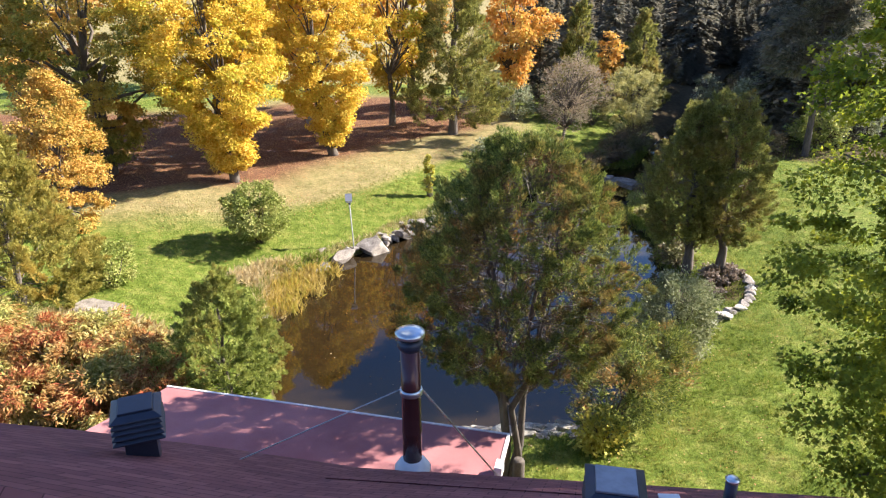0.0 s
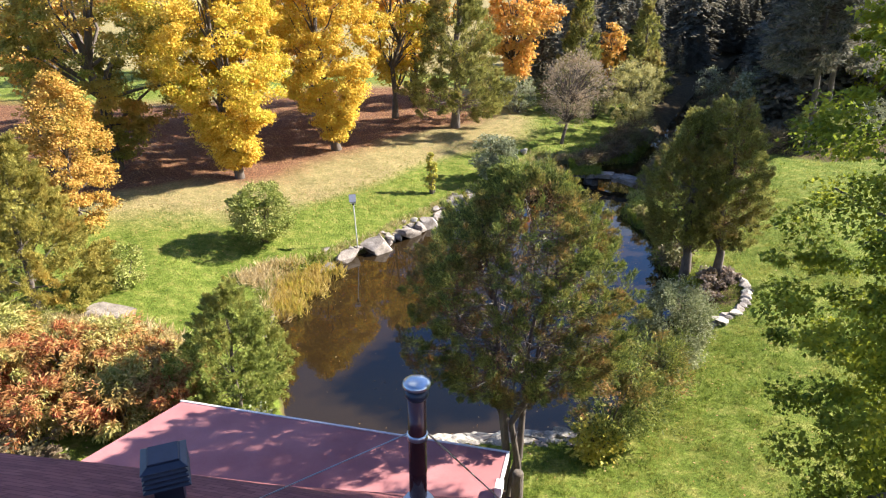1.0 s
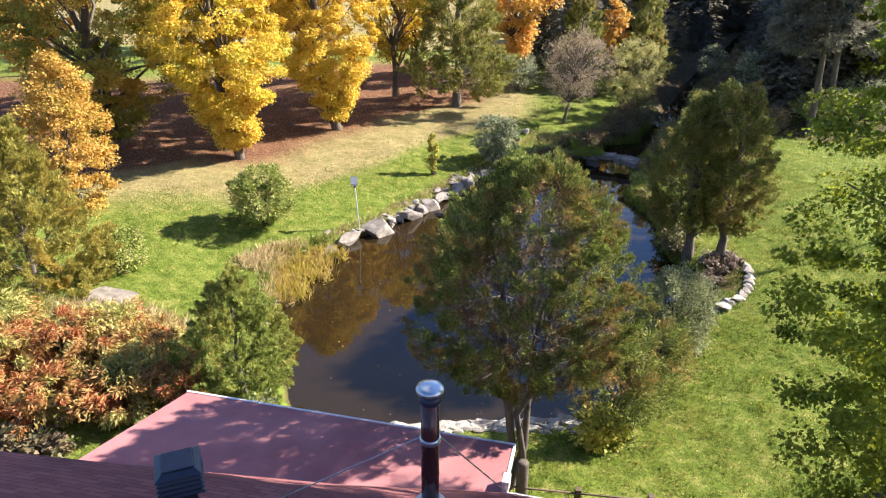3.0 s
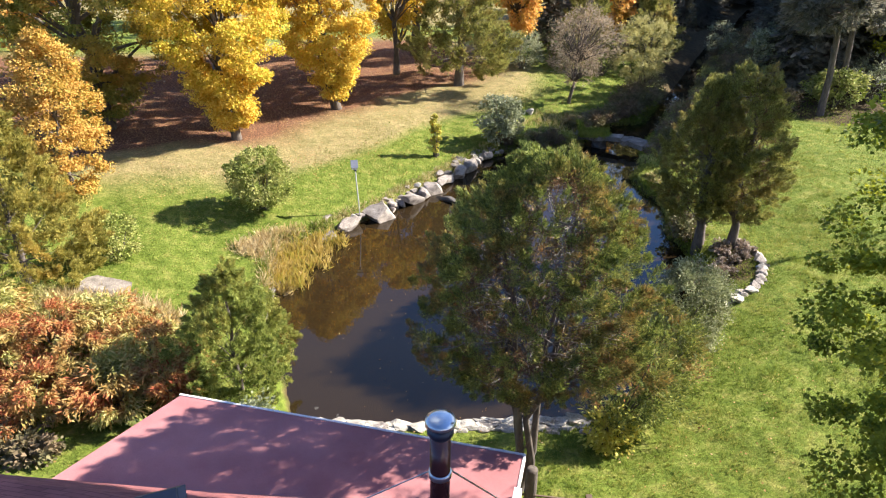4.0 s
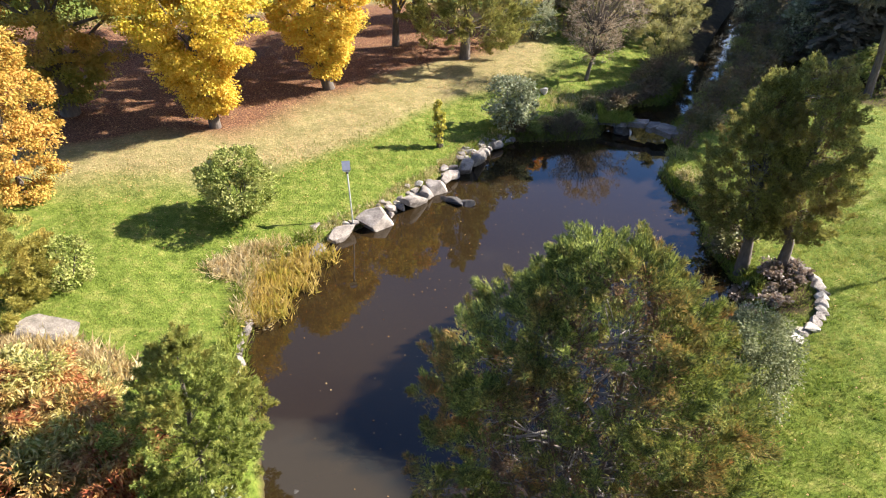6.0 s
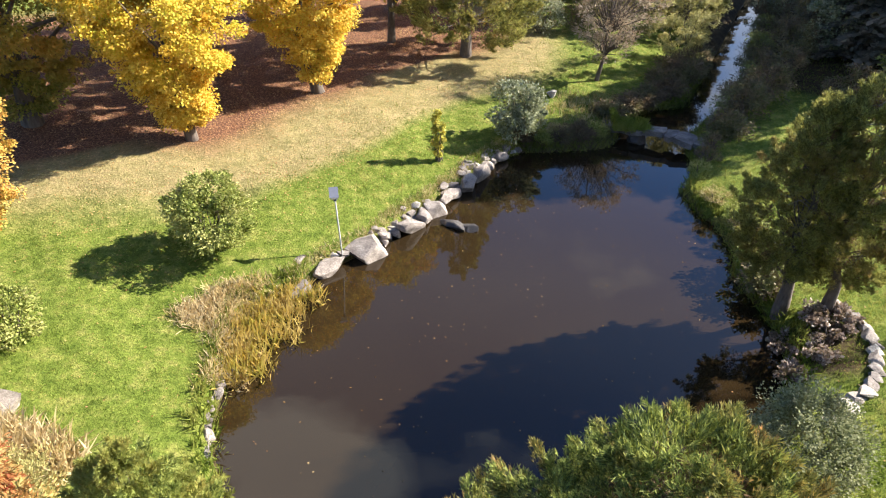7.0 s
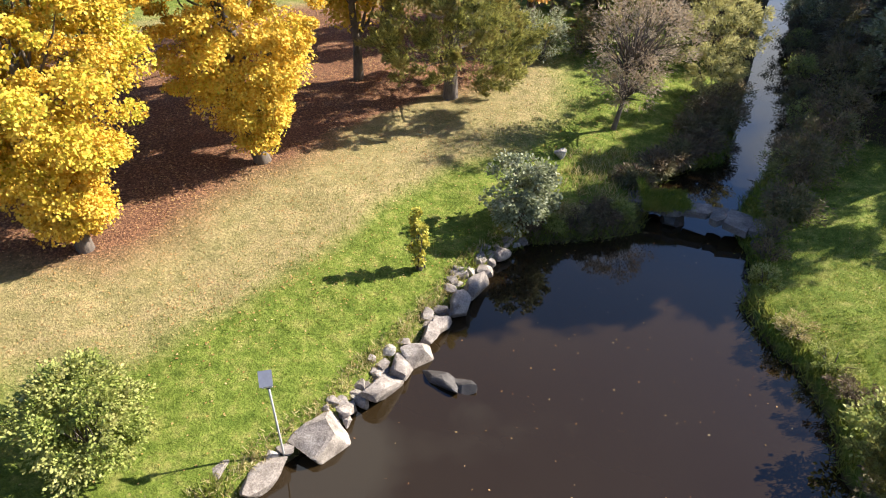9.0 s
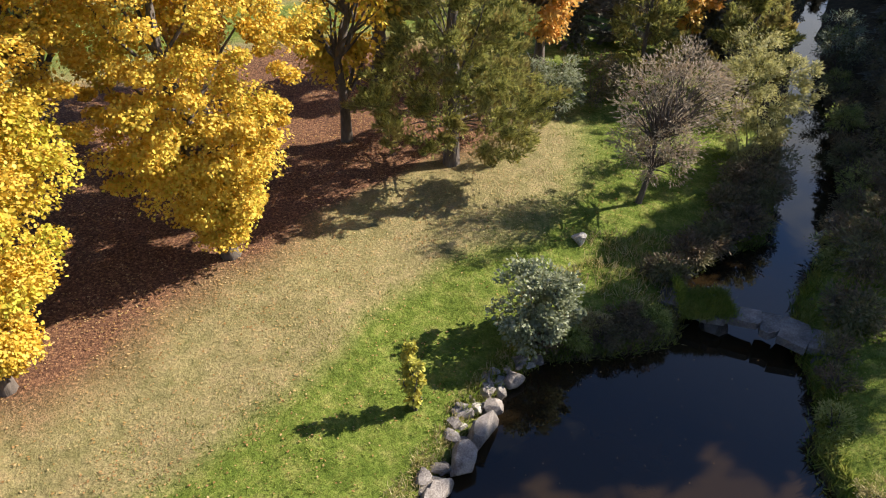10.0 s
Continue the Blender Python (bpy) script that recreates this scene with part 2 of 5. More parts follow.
M_MAPLE_YOUNG = leafy("yellow-brown maple leaves", [(0.5, 0.27, 0.06), (0.62, 0.39, 0.11), (0.54, 0.34, 0.08)], [(0.36, 0.29, 0.06), (0.52, 0.4, 0.09), (0.56, 0.25, 0.06)], 0.9)
M_MAPLE_TURNING = leafy("turning maple leaves", [(0.18, 0.2, 0.035), (0.28, 0.28, 0.055), (0.4, 0.34, 0.08)], [(0.48, 0.28, 0.06), (0.62, 0.4, 0.1), (0.36, 0.3, 0.06)], 0.35, 0.38, bias=0.49)
M_MAPLE_GREEN = leafy("green maple leaves", [(0.07, 0.105, 0.012), (0.15, 0.195, 0.022), (0.27, 0.315, 0.036)], [(0.34, 0.35, 0.034), (0.46, 0.46, 0.05), (0.2, 0.24, 0.028)], 0.8, 0.5, 0.5, bias=0.53)
M_CEDAR = leafy("cedar sprays", [(0.055, 0.08, 0.024), (0.16, 0.2, 0.05), (0.4, 0.43, 0.1)], [(0.15, 0.115, 0.05), (0.25, 0.19, 0.065), (0.5, 0.22, 0.08)], 1.2, 0.25, bias=0.57)
M_CEDAR_OLIVE = leafy("olive cedar sprays", [(0.17, 0.165, 0.038), (0.34, 0.305, 0.072), (0.52, 0.46, 0.125)], [(0.34, 0.25, 0.065), (0.56, 0.38, 0.09), (0.3, 0.27, 0.065)], 0.8, 0.4, bias=0.58)
M_CEDAR_FRESH = leafy("bright cedar sprays", [(0.1, 0.14, 0.034), (0.27, 0.315, 0.08), (0.47, 0.5, 0.14)], [(0.5, 0.4, 0.11), (0.34, 0.32, 0.08), (0.2, 0.21, 0.05)], 0.9, 0.42, bias=0.56)
M_CEDAR_DULL = leafy("dull olive cedar sprays", [(0.1, 0.11, 0.035), (0.235, 0.235, 0.065), (0.42, 0.4, 0.11)], [(0.24, 0.18, 0.065), (0.38, 0.28, 0.09), (0.2, 0.18, 0.055)], 0.8, 0.38, bias=0.58)
M_CEDAR_INNER = leafy("dark brown inner sprays", [(0.07, 0.048, 0.03), (0.14, 0.095, 0.055), (0.26, 0.18, 0.1)], [(0.09, 0.075, 0.04), (0.18, 0.11, 0.055), (0.36, 0.18, 0.085)], 1.4, 0.12)
M_SPRUCE = leafy("spruce needles", [(0.095, 0.098, 0.075), (0.17, 0.167, 0.125), (0.27, 0.25, 0.19)], [(0.24, 0.21, 0.155), (0.155, 0.152, 0.115), (0.3, 0.265, 0.2)], 0.3, 0.32, 0.8)
M_BUSH = leafy("round bush leaves", [(0.11, 0.15, 0.028), (0.26, 0.31, 0.07), (0.44, 0.46, 0.15)], [(0.34, 0.34, 0.1), (0.5, 0.47, 0.19), (0.18, 0.22, 0.045)], 1.6, 0.32, bias=0.52)
M_SILVER = leafy("grey-green leaves", [(0.14, 0.165, 0.085), (0.26, 0.285, 0.165), (0.4, 0.42, 0.29)], [(0.19, 0.215, 0.1), (0.32, 0.34, 0.2), (0.43, 0.44, 0.31)], 1.0, 0.3)
M_SAGE = leafy("sage-green shrub leaves", [(0.11, 0.13, 0.055), (0.21, 0.235, 0.115), (0.34, 0.355, 0.2)], [(0.15, 0.165, 0.07), (0.27, 0.28, 0.14), (0.4, 0.4, 0.24)], 1.0, 0.3)
M_WILLOW = leafy("pale willow leaves", [(0.32, 0.3, 0.1), (0.47, 0.44, 0.17), (0.58, 0.54, 0.26)], [(0.28, 0.27, 0.09), (0.41, 0.38, 0.15), (0.52, 0.47, 0.21)], 0.6, 0.4)
M_SUMAC = leafy("red and yellow sumac leaves", [(0.27, 0.055, 0.035), (0.46, 0.18, 0.07), (0.58, 0.35, 0.14)], [(0.24, 0.26, 0.06), (0.42, 0.42, 0.12), (0.58, 0.52, 0.22)], 0.7, 0.36, bias=0.5)
M_SAPLING = leafy("sapling leaves", [(0.42, 0.4, 0.06), (0.55, 0.5, 0.1), (0.5, 0.38, 0.06)], [(0.4, 0.4, 0.08), (0.55, 0.5, 0.12), (0.35, 0.36, 0.07)], 2.0)
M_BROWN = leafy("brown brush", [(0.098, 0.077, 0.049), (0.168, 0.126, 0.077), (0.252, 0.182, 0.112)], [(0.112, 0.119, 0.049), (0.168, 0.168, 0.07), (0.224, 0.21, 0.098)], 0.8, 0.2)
M_GREYTWIG = leafy("grey-brown seed heads", [(0.27, 0.21, 0.15), (0.38, 0.31, 0.22), (0.48, 0.4, 0.3)], [(0.3, 0.22, 0.14), (0.42, 0.32, 0.21), (0.34, 0.29, 0.22)], 0.9, 0.3)
M_PINKLEAF = leafy("pinkish ground-cover leaves", [(0.17, 0.115, 0.085), (0.32, 0.25, 0.2), (0.55, 0.48, 0.41)], [(0.09, 0.085, 0.04), (0.2, 0.14, 0.09), (0.42, 0.33, 0.27)], 1.5, 0.25, 0.4)
M_REED = leafy("dry reeds", [(0.34, 0.25, 0.07), (0.48, 0.36, 0.1), (0.6, 0.47, 0.2)], [(0.26, 0.26, 0.05), (0.44, 0.36, 0.07), (0.5, 0.33, 0.08)], 0.9, 0.35)
M_STRAW = leafy("bleached straw", [(0.4, 0.3, 0.15), (0.56, 0.45, 0.25), (0.68, 0.58, 0.38)], [(0.36, 0.31, 0.13), (0.5, 0.38, 0.17), (0.62, 0.48, 0.26)], 1.2, 0.3)
M_GRASS = leafy("grass blades", [(0.08, 0.132, 0.017), (0.15, 0.208, 0.03), (0.25, 0.28, 0.055)], [(0.17, 0.215, 0.035), (0.31, 0.3, 0.075), (0.26, 0.31, 0.065)], 0.55, 0.4)
M_DRYGRASS = leafy("dry grass", [(0.32, 0.26, 0.1), (0.44, 0.36, 0.17), (0.55, 0.48, 0.28)], [(0.2, 0.22, 0.06), (0.34, 0.3, 0.1), (0.48, 0.4, 0.2)], 1.0, 0.3)
M_FALLEN = leafy("fallen leaves", [(0.34, 0.19, 0.06), (0.44, 0.29, 0.11), (0.5, 0.38, 0.2)], [(0.26, 0.13, 0.05), (0.34, 0.18, 0.07), (0.44, 0.27, 0.12)], 0.7, 0.2)
M_BARK = barky("grey-brown bark", (0.045, 0.035, 0.028), (0.16, 0.13, 0.105))
M_BARK_CEDAR = barky("cedar bark", (0.05, 0.04, 0.033), (0.16, 0.13, 0.11), 12.0)
M_BARK_PALE = barky("pale weathered bark", (0.16, 0.14, 0.12), (0.36, 0.32, 0.28), 10.0)
M_STONE = stony("grey-pink shore stone", (0.14, 0.12, 0.105), (0.31, 0.28, 0.255), (0.5, 0.46, 0.42))
M_STONE_WHITE = stony("pale limestone", (0.25, 0.235, 0.205), (0.47, 0.45, 0.405), (0.66, 0.635, 0.58))
M_BOULDER = stony("lichen-grey boulder", (0.13, 0.115, 0.1), (0.25, 0.225, 0.195), (0.4, 0.365, 0.32), 4.0)
M_STONE_DARK = stony("dark wet stone", (0.03, 0.028, 0.027), (0.07, 0.065, 0.06), (0.2, 0.19, 0.18), 2.5, 0.45)
M_STONE_GREY = stony("weathered bridge stone", (0.09, 0.085, 0.08), (0.19, 0.18, 0.17), (0.33, 0.31, 0.3), 2.0)
M_STEEL = painted("galvanised steel", (0.62, 0.65, 0.68), 0.28, 0.9, 0.12, 6.0)
M_PIPE = painted("brown enamelled pipe", (0.09, 0.03, 0.03), 0.18, 0.2, 0.1, 3.0)
M_VENT = painted("dark blue-grey vent", (0.026, 0.033, 0.055), 0.4, 0.1, 0.15, 8.0)
M_VENT_LIT = painted("vent grey with sunlight in colour", (0.24, 0.26, 0.3), 0.45, 0.2, 0.15, 8.0)
M_WHITE = painted("white trim", (0.72, 0.72, 0.72), 0.5, 0.0, 0.08, 5.0)
M_WALL = painted("weathered siding", (0.3, 0.22, 0.17), 0.8, 0.0, 0.2, 3.0)
M_WOOD = painted("dark weathered wood", (0.1, 0.065, 0.045), 0.85, 0.0, 0.3, 12.0)
M_GREYWOOD = painted("grey painted post", (0.34, 0.34, 0.33), 0.6, 0.0, 0.12, 9.0)
M_PANEL = painted("pale solar panel", (0.26, 0.27, 0.31), 0.25, 0.2, 0.08, 9.0)
M_WIRE = painted("pale steel wire", (0.55, 0.55, 0.55), 0.4, 0.6, 0.05, 9.0)


# ---- helpers for shapes ----
def part(name, bm, mat, parent=None, label="", smooth=False):
    """Link a bmesh as one mesh object under a thing."""
    me = bpy.data.meshes.new(name)
    bm.to_mesh(me)
    bm.free()
    me.materials.append(mat)
    if smooth:
        me.polygons.foreach_set("use_smooth", [True] * len(me.polygons))
    ob = new(name, me)
    ob.parent = parent
    if label:
        ob["label"] = label
    return ob


def mesh_object(name, verts, faces_flat, sizes, mat, parent=None, smooth=False):
    """A mesh object straight from arrays."""
    me = bpy.data.meshes.new(name)
    verts = np.asarray(verts, dtype=np.float32)
    sizes = np.asarray(sizes, dtype=np.int32)
    me.vertices.add(len(verts))
    me.vertices.foreach_set("co", verts.ravel())
    me.loops.add(len(faces_flat))
    me.loops.foreach_set("vertex_index", np.asarray(faces_flat, dtype=np.int32))
    me.polygons.add(len(sizes))
    me.polygons.foreach_set("loop_start", np.concatenate(([0], np.cumsum(sizes)[:-1])).astype(np.int32))
    me.polygons.foreach_set("loop_total", sizes)
    if smooth:
        me.polygons.foreach_set("use_smooth", np.ones(len(sizes), dtype=bool))
    me.update(calc_edges=True)
    me.materials.append(mat)
    ob = new(name, me)
    ob.parent = parent
    return ob


def empty(name, x, y, z):
    ob = new(name)
    ob.location = (x, y, z)
    return ob


def unit(a):
    return a / np.maximum(np.linalg.norm(a, axis=-1, keepdims=True), 1e-9)


# leaf outlines: length along y, face towards z
LEAF_PLAIN = ([(0, -0.5, 0), (0.34, 0.0, 0.05), (0, 0.5, 0), (-0.34, 0.0, 0.05)], [(0, 1, 2, 3)])
LEAF_LONG = ([(0, -0.5, 0), (0.13, 0.0, 0.04), (0, 0.5, -0.05), (-0.13, 0.0, 0.04)], [(0, 1, 2, 3)])
LEAF_SMALL = ([(0, -0.45, 0), (0.44, 0.0, 0.04), (0.14, 0.5, -0.04), (-0.2, 0.45, -0.02), (-0.42, -0.05, 0.04)], [tuple(range(5))])
LEAF_STAR = ([(0, -0.45, 0), (0.46, -0.06, 0.04), (0.15, 0.12, 0.0), (0, 0.55, -0.05), (-0.15, 0.12, 0.0), (-0.46, -0.06, 0.04)], [tuple(range(6))])
SPRAY = ([(0, -0.5, 0), (0.085, 0.0, 0.02), (0, 0.55, 0.06), (-0.085, 0.0, 0.02), (0.0, -0.25, 0), (0.2, 0.0, -0.04), (0.42, 0.36, -0.06), (0.14, 0.16, 0)],
         [(0, 1, 2, 3), (4, 5, 6, 7)])
SPRAY_FINE = ([(0, -0.5, 0), (0.06, 0.0, 0.02), (0, 0.55, 0.05), (-0.06, 0.0, 0.02), (0.0, -0.3, 0), (0.13, -0.02, -0.04), (0.34, 0.3, -0.06), (0.07, 0.08, 0)],
              [(0, 1, 2, 3), (4, 5, 6, 7)])
BOUGH = ([(0, -0.5, 0), (0.26, 0.05, -0.04), (0, 0.5, 0.05), (-0.22, -0.05, -0.04)], [(0, 1, 2, 3)])
BLADE = ([(-0.06, 0, 0), (0.06, 0, 0), (0.03, 0.6, 0.06), (0.0, 1.0, 0.22)], [(0, 1, 2, 3)])


def scatter(name, p, axis, face, size, shape, mat, parent=None):
    """Many small leaves as one mesh: p places, axis growing directions, face normals, size lengths."""
    tpl = np.array(shape[0], dtype=np.float64)
    y = unit(axis)
    x = unit(np.cross(y, face))
    z = np.cross(x, y)
    s = np.asarray(size)[:, None, None]
    v = p[:, None, :] + s * (tpl[None, :, 0:1] * x[:, None] + tpl[None, :, 1:2] * y[:, None] + tpl[None, :, 2:3] * z[:, None])
    n, k = len(p), len(tpl)
    flat = np.concatenate([np.array(f) for f in shape[1]])
    idx = (np.arange(n)[:, None] * k + flat[None, :]).ravel()
    sizes = np.tile([len(f) for f in shape[1]], n)
    return mesh_object(name, v.reshape(-1, 3), idx, sizes, mat, parent)


def ring_tube(verts, flat, sizes, pts, radii, sides=6):
    """Add a tapering tube through pts to the lists."""
    start = len(verts)
    pts = [Vector(p) for p in pts]
    for i, (p, r) in enumerate(zip(pts, radii)):
        d = (pts[min(i + 1, len(pts) - 1)] - pts[max(i - 1, 0)]).normalized()
        a = d.cross(Vector((0.31, 0.95, 0.05))).normalized()
        b = d.cross(a)
        for k in range(sides):
            w = 2 * math.pi * k / sides
            verts.append(tuple(p + (a * math.cos(w) + b * math.sin(w)) * r))
    for i in range(len(pts) - 1):
        for k in range(sides):
            k2 = (k + 1) % sides
            flat += [start + i * sides + k, start + i * sides + k2, start + (i + 1) * sides + k2, start + (i + 1) * sides + k]
            sizes.append(4)
    flat += [start + (len(pts) - 1) * sides + k for k in range(sides)]
    sizes.append(sides)


def bent(a, b, rng, sag=0.12, steps=4):
    """Points on a slightly crooked line from a to b."""
    a, b = Vector(a), Vector(b)
    out, span = [], (b - a).length
    for i in range(steps + 1):
        f = i / steps
        w = math.sin(math.pi * f) * sag * span
        out.append(a.lerp(b, f) + Vector((rng.normal() * w * 0.4, rng.normal() * w * 0.4, w * 0.5)))
    return out


# ---- ground and water ----
POND = [(-4.2, 14.55), (-4.7, 15.9), (-5.95, 18.9), (-6.25, 19.7), (-6.35, 20.7), (-6.7, 22.3), (-6.7, 24.0), (-5.9, 25.0), (-5.15, 25.6),
        (-4.36, 26.7), (-3.2, 27.9), (-2.9, 28.8), (-2.1, 29.85), (-1.05, 31.5), (0.1, 33.8), (0.7, 34.75), (1.7, 35.7), (3.2, 35.9),
        (4.6, 36.2), (5.6, 36.6), (6.1, 37.6), (6.7, 39.6), (8.4, 41.1), (10.2, 41.8), (14.5, 51.3), (20.3, 64.8), (23.5, 71.5), (33.0, 92.0),
        (35.5, 92.0), (24.6, 71.5), (17.7, 55.0), (13.3, 43.3), (9.9, 38.9), (8.9, 36.8), (8.6, 34.2), (7.75, 32.7), (7.8, 31.4), (7.95, 30.6),
        (8.3, 29.9), (8.35, 28.2), (7.85, 26.7), (8.2, 25.1), (8.35, 23.7), (7.9, 22.0), (7.0, 20.2), (6.2, 18.6), (5.0, 16.9), (3.5, 15.5), (2.5, 15.0),
        (1.1, 14.8), (-1.1, 14.6), (-2.5, 14.5)]


def shore_distance(x, y):
    """Distance to the shoreline, negative over the water."""
    x, y = np.asarray(x, dtype=float), np.asarray(y, dtype=float)
    best = np.full(x.shape, 1e9)
    inside = np.zeros(x.shape, dtype=bool)
    n = len(POND)
    for i in range(n):
        (ax, ay), (bx, by) = POND[i], POND[(i + 1) % n]
        dx, dy = bx - ax, by - ay
        f = np.clip(((x - ax) * dx + (y - ay) * dy) / (dx * dx + dy * dy), 0, 1)
        best = np.minimum(best, np.hypot(x - ax - f * dx, y - ay - f * dy))
        cross = (ay > y) != (by > y)
        if by != ay:
            inside ^= cross & (x < (bx - ax) * (y - ay) / (by - ay) + ax)
    return np.where(inside, -best, best)


def ripple(x, y):
    return (0.05 * np.sin(0.9 * x + 1.3 * np.sin(0.5 * y)) + 0.05 * np.sin(0.7 * y + 0.8 * np.sin(0.6 * x))
            + 0.02 * np.sin(2.3 * x + 1.7 * y) + 0.02 * np.sin(3.1 * y - 1.9 * x))


def height(x, y):
    d = shore_distance(x, y)
    dry = 0.28 + 0.5 * (1 - np.exp(-np.maximum(d, 0) / 2.6)) + 0.06 * np.minimum(np.maximum(d, 0), 12)
    dry = dry * np.clip(d / 0.35, 0, 1) + ripple(x, y) * np.clip(d / 3, 0, 1)
    wet = -np.minimum(1.0, 0.12 - 0.5 * np.minimum(d, 0))
    return np.where(d > 0, dry - 0.1 * (1 - np.clip(d / 0.35, 0, 1)), wet)


def ground_at(x, y):
    return float(height(np.array([x]), np.array([y]))[0])


MAPLES = [(-11.3, 32.8, 4.5), (-7.5, 38.8, 4.5), (-18.0, 33.6, 4.5), (-4.3, 53.0, 6.0), (-15.5, 45.0, 7.0), (-1.0, 46.0, 4.5), (-9.0, 50.0, 6.0), (-24.0, 42.0, 7.0)]


def soft_sum(x, y, spread):
    s = np.zeros_like(x)
    for mx, my, r in MAPLES:
        s += np.exp(-((x - mx) ** 2 + (y - my) ** 2) / (r * spread) ** 2)
    return s


def build_ground():
    def line(lo, hi, flo, fhi, step, n):
        fine = np.arange(flo, fhi + step / 2, step)
        left = flo - np.geomspace(step, flo - lo, n)[::-1]
        right = fhi + np.geomspace(step, hi - fhi, n)
        return np.concatenate((left, fine, right))
    xs = line(-1500, 1500, -20.0, 16.0, 0.3, 32)
    ys = line(-1500, 1800, 8.0, 56.0, 0.3, 32)
    gx, gy = np.meshgrid(xs, ys)
    x, y = gx.ravel(), gy.ravel()
    z = height(x, y)
    nx, ny = len(xs), len(ys)
    i = np.arange(nx * ny).reshape(ny, nx)
    quads = np.stack((i[:-1, :-1], i[:-1, 1:], i[1:, 1:], i[1:, :-1]), -1).reshape(-1)
    ob = mesh_object("ground", np.stack((x, y, z), 1), quads, np.full(len(quads) // 4, 4), M_GROUND, smooth=True)
    d = shore_distance(x, y)
    side = np.clip((-x - 1.0 + (y - 30) * 0.35) / 6, 0, 1)
    near = soft_sum(x + 0.8, y - 2.2, 0.85)
    # litter begins at the maples' shadow edge, so it darkens the shaded lawn too
    edge = np.interp(x, (-40, -17.4, -14.8, -11.8, -8.4, -4.6, -0.5, 4), (20, 29.6, 31.4, 34.2, 38.4, 42, 46.5, 54))
    litter = np.clip((y - edge) / 2.2 + 0.45, 0, 1) * np.clip((56 - y) / 10, 0, 1) * np.clip((2.5 - x) / 3, 0, 1)
    litter = np.maximum(litter, np.clip(near * 0.9, 0, 1.0) * np.clip(d / 3 - 0.8, 0, 1))
    dry = np.clip(soft_sum(x, y, 1.5) * 0.55 + 0.25 * np.clip((y - 60) / 10, 0, 1), 0, 1) * np.clip(d / 3 - 0.6, 0, 1)
    dry = np.maximum(dry, 0.42 * np.exp(-((x - 4.5) ** 2 + (y - 15.5) ** 2) / 5))
    dry = np.maximum(dry, np.clip((y - 62) / 8, 0, 0.8) * (x < 10))
    mud = np.clip(1.0 - d / 0.35, 0, 1)
    woods = np.clip((x - 11 - np.maximum(0, (46 - y)) * 0.9) / 3, 0, 1) * (y > 38)
    mud = np.maximum(mud, woods)
    mud = np.maximum(mud, np.exp(-((x - 9.1) ** 2 + (y - 22.8) ** 2) / 2.2))
    for name, val in (("litter", litter), ("dry", dry), ("mud", mud)):
        a = ob.data.attributes.new(name, "FLOAT", "POINT")
        a.data.foreach_set("value", val.astype(np.float32))
    return tagged(ob, "mown autumn lawn scattered with fallen leaves", "ground", kind="structure")


build_ground()


def build_water():
    verts = [(-14, 10, 0), (42, 10, 0), (42, 96, 0), (-14, 96, 0)]
    ob = mesh_object("water", verts, [0, 1, 2, 3], [4], M_WATER)
    return tagged(ob, "still brown pond water mirroring sky and trees", "water", kind="structure")


build_water()


# ---- trees and shrubs ----
def profile_round(h):
    return np.sqrt(np.clip(1 - (2 * h - 1) ** 2, 0, 1)) ** 0.8


def profile_maple(h):
    return np.clip(np.sin(np.pi * (0.03 + 0.97 * np.clip(h, 0, 1))) ** 0.8, 0, 1.0) * np.clip(0.56 + 1.1 * h, 0, 1)


def profile_cone(h):
    return np.clip(1.15 * (1 - h) ** 0.75 * np.clip(h / 0.16 + 0.45, 0, 1), 0, 1)


def profile_flame(h):
    return np.clip(np.sin(np.pi * np.clip(h, 0, 1) ** 0.8) ** 0.75, 0, 1)


def clumps(rng, x, y, z0, z1, radius, profile, count, lump=0.2, lean=(0.0, 0.0), hollow=0.3):
    """Centres of leaf clumps filling a crown, with the way out from its axis."""
    grid = np.linspace(0.02, 0.98, 200)
    w = np.sqrt(profile(grid)) + 0.2
    h = np.interp(rng.random(count), np.cumsum(w) / w.sum(), grid)
    a = rng.random(count) * 2 * np.pi
    k1, k2, k3 = rng.random(3) * 6.28
    uneven = 1 + lump * (np.sin(2 * a + k1 + 5 * h) + 0.8 * np.sin(3 * a + k2 - 7 * h) + 0.6 * np.sin(9 * h + a + k3) + 0.7 * np.sin(5 * a - k1 + 13 * h) * np.sin(17 * h + k2)) / 2
    r = radius * profile(h) * uneven * np.sqrt(rng.uniform(hollow, 1.0, count))
    c = np.stack((x + lean[0] * h + r * np.cos(a), y + lean[1] * h + r * np.sin(a), z0 + (z1 - z0) * h), 1)
    out = np.stack((np.cos(a), np.sin(a), (h - 0.4) * 1.1), 1)
    return c, unit(out)


def leaves_in(rng, c, out, per, r_clump, flat=0.6):
    n = len(c) * per
    cc, oo = np.repeat(c, per, 0), np.repeat(out, per, 0)
    d = unit(rng.normal(size=(n, 3)))
    rr = np.repeat(rng.uniform(0.5, 1.5, len(c)) * r_clump, per)[:, None]
    p = cc + d * rr * rng.uniform(0.35, 1.0, (n, 1)) * np.array((1, 1, flat))
    return p, d, oo


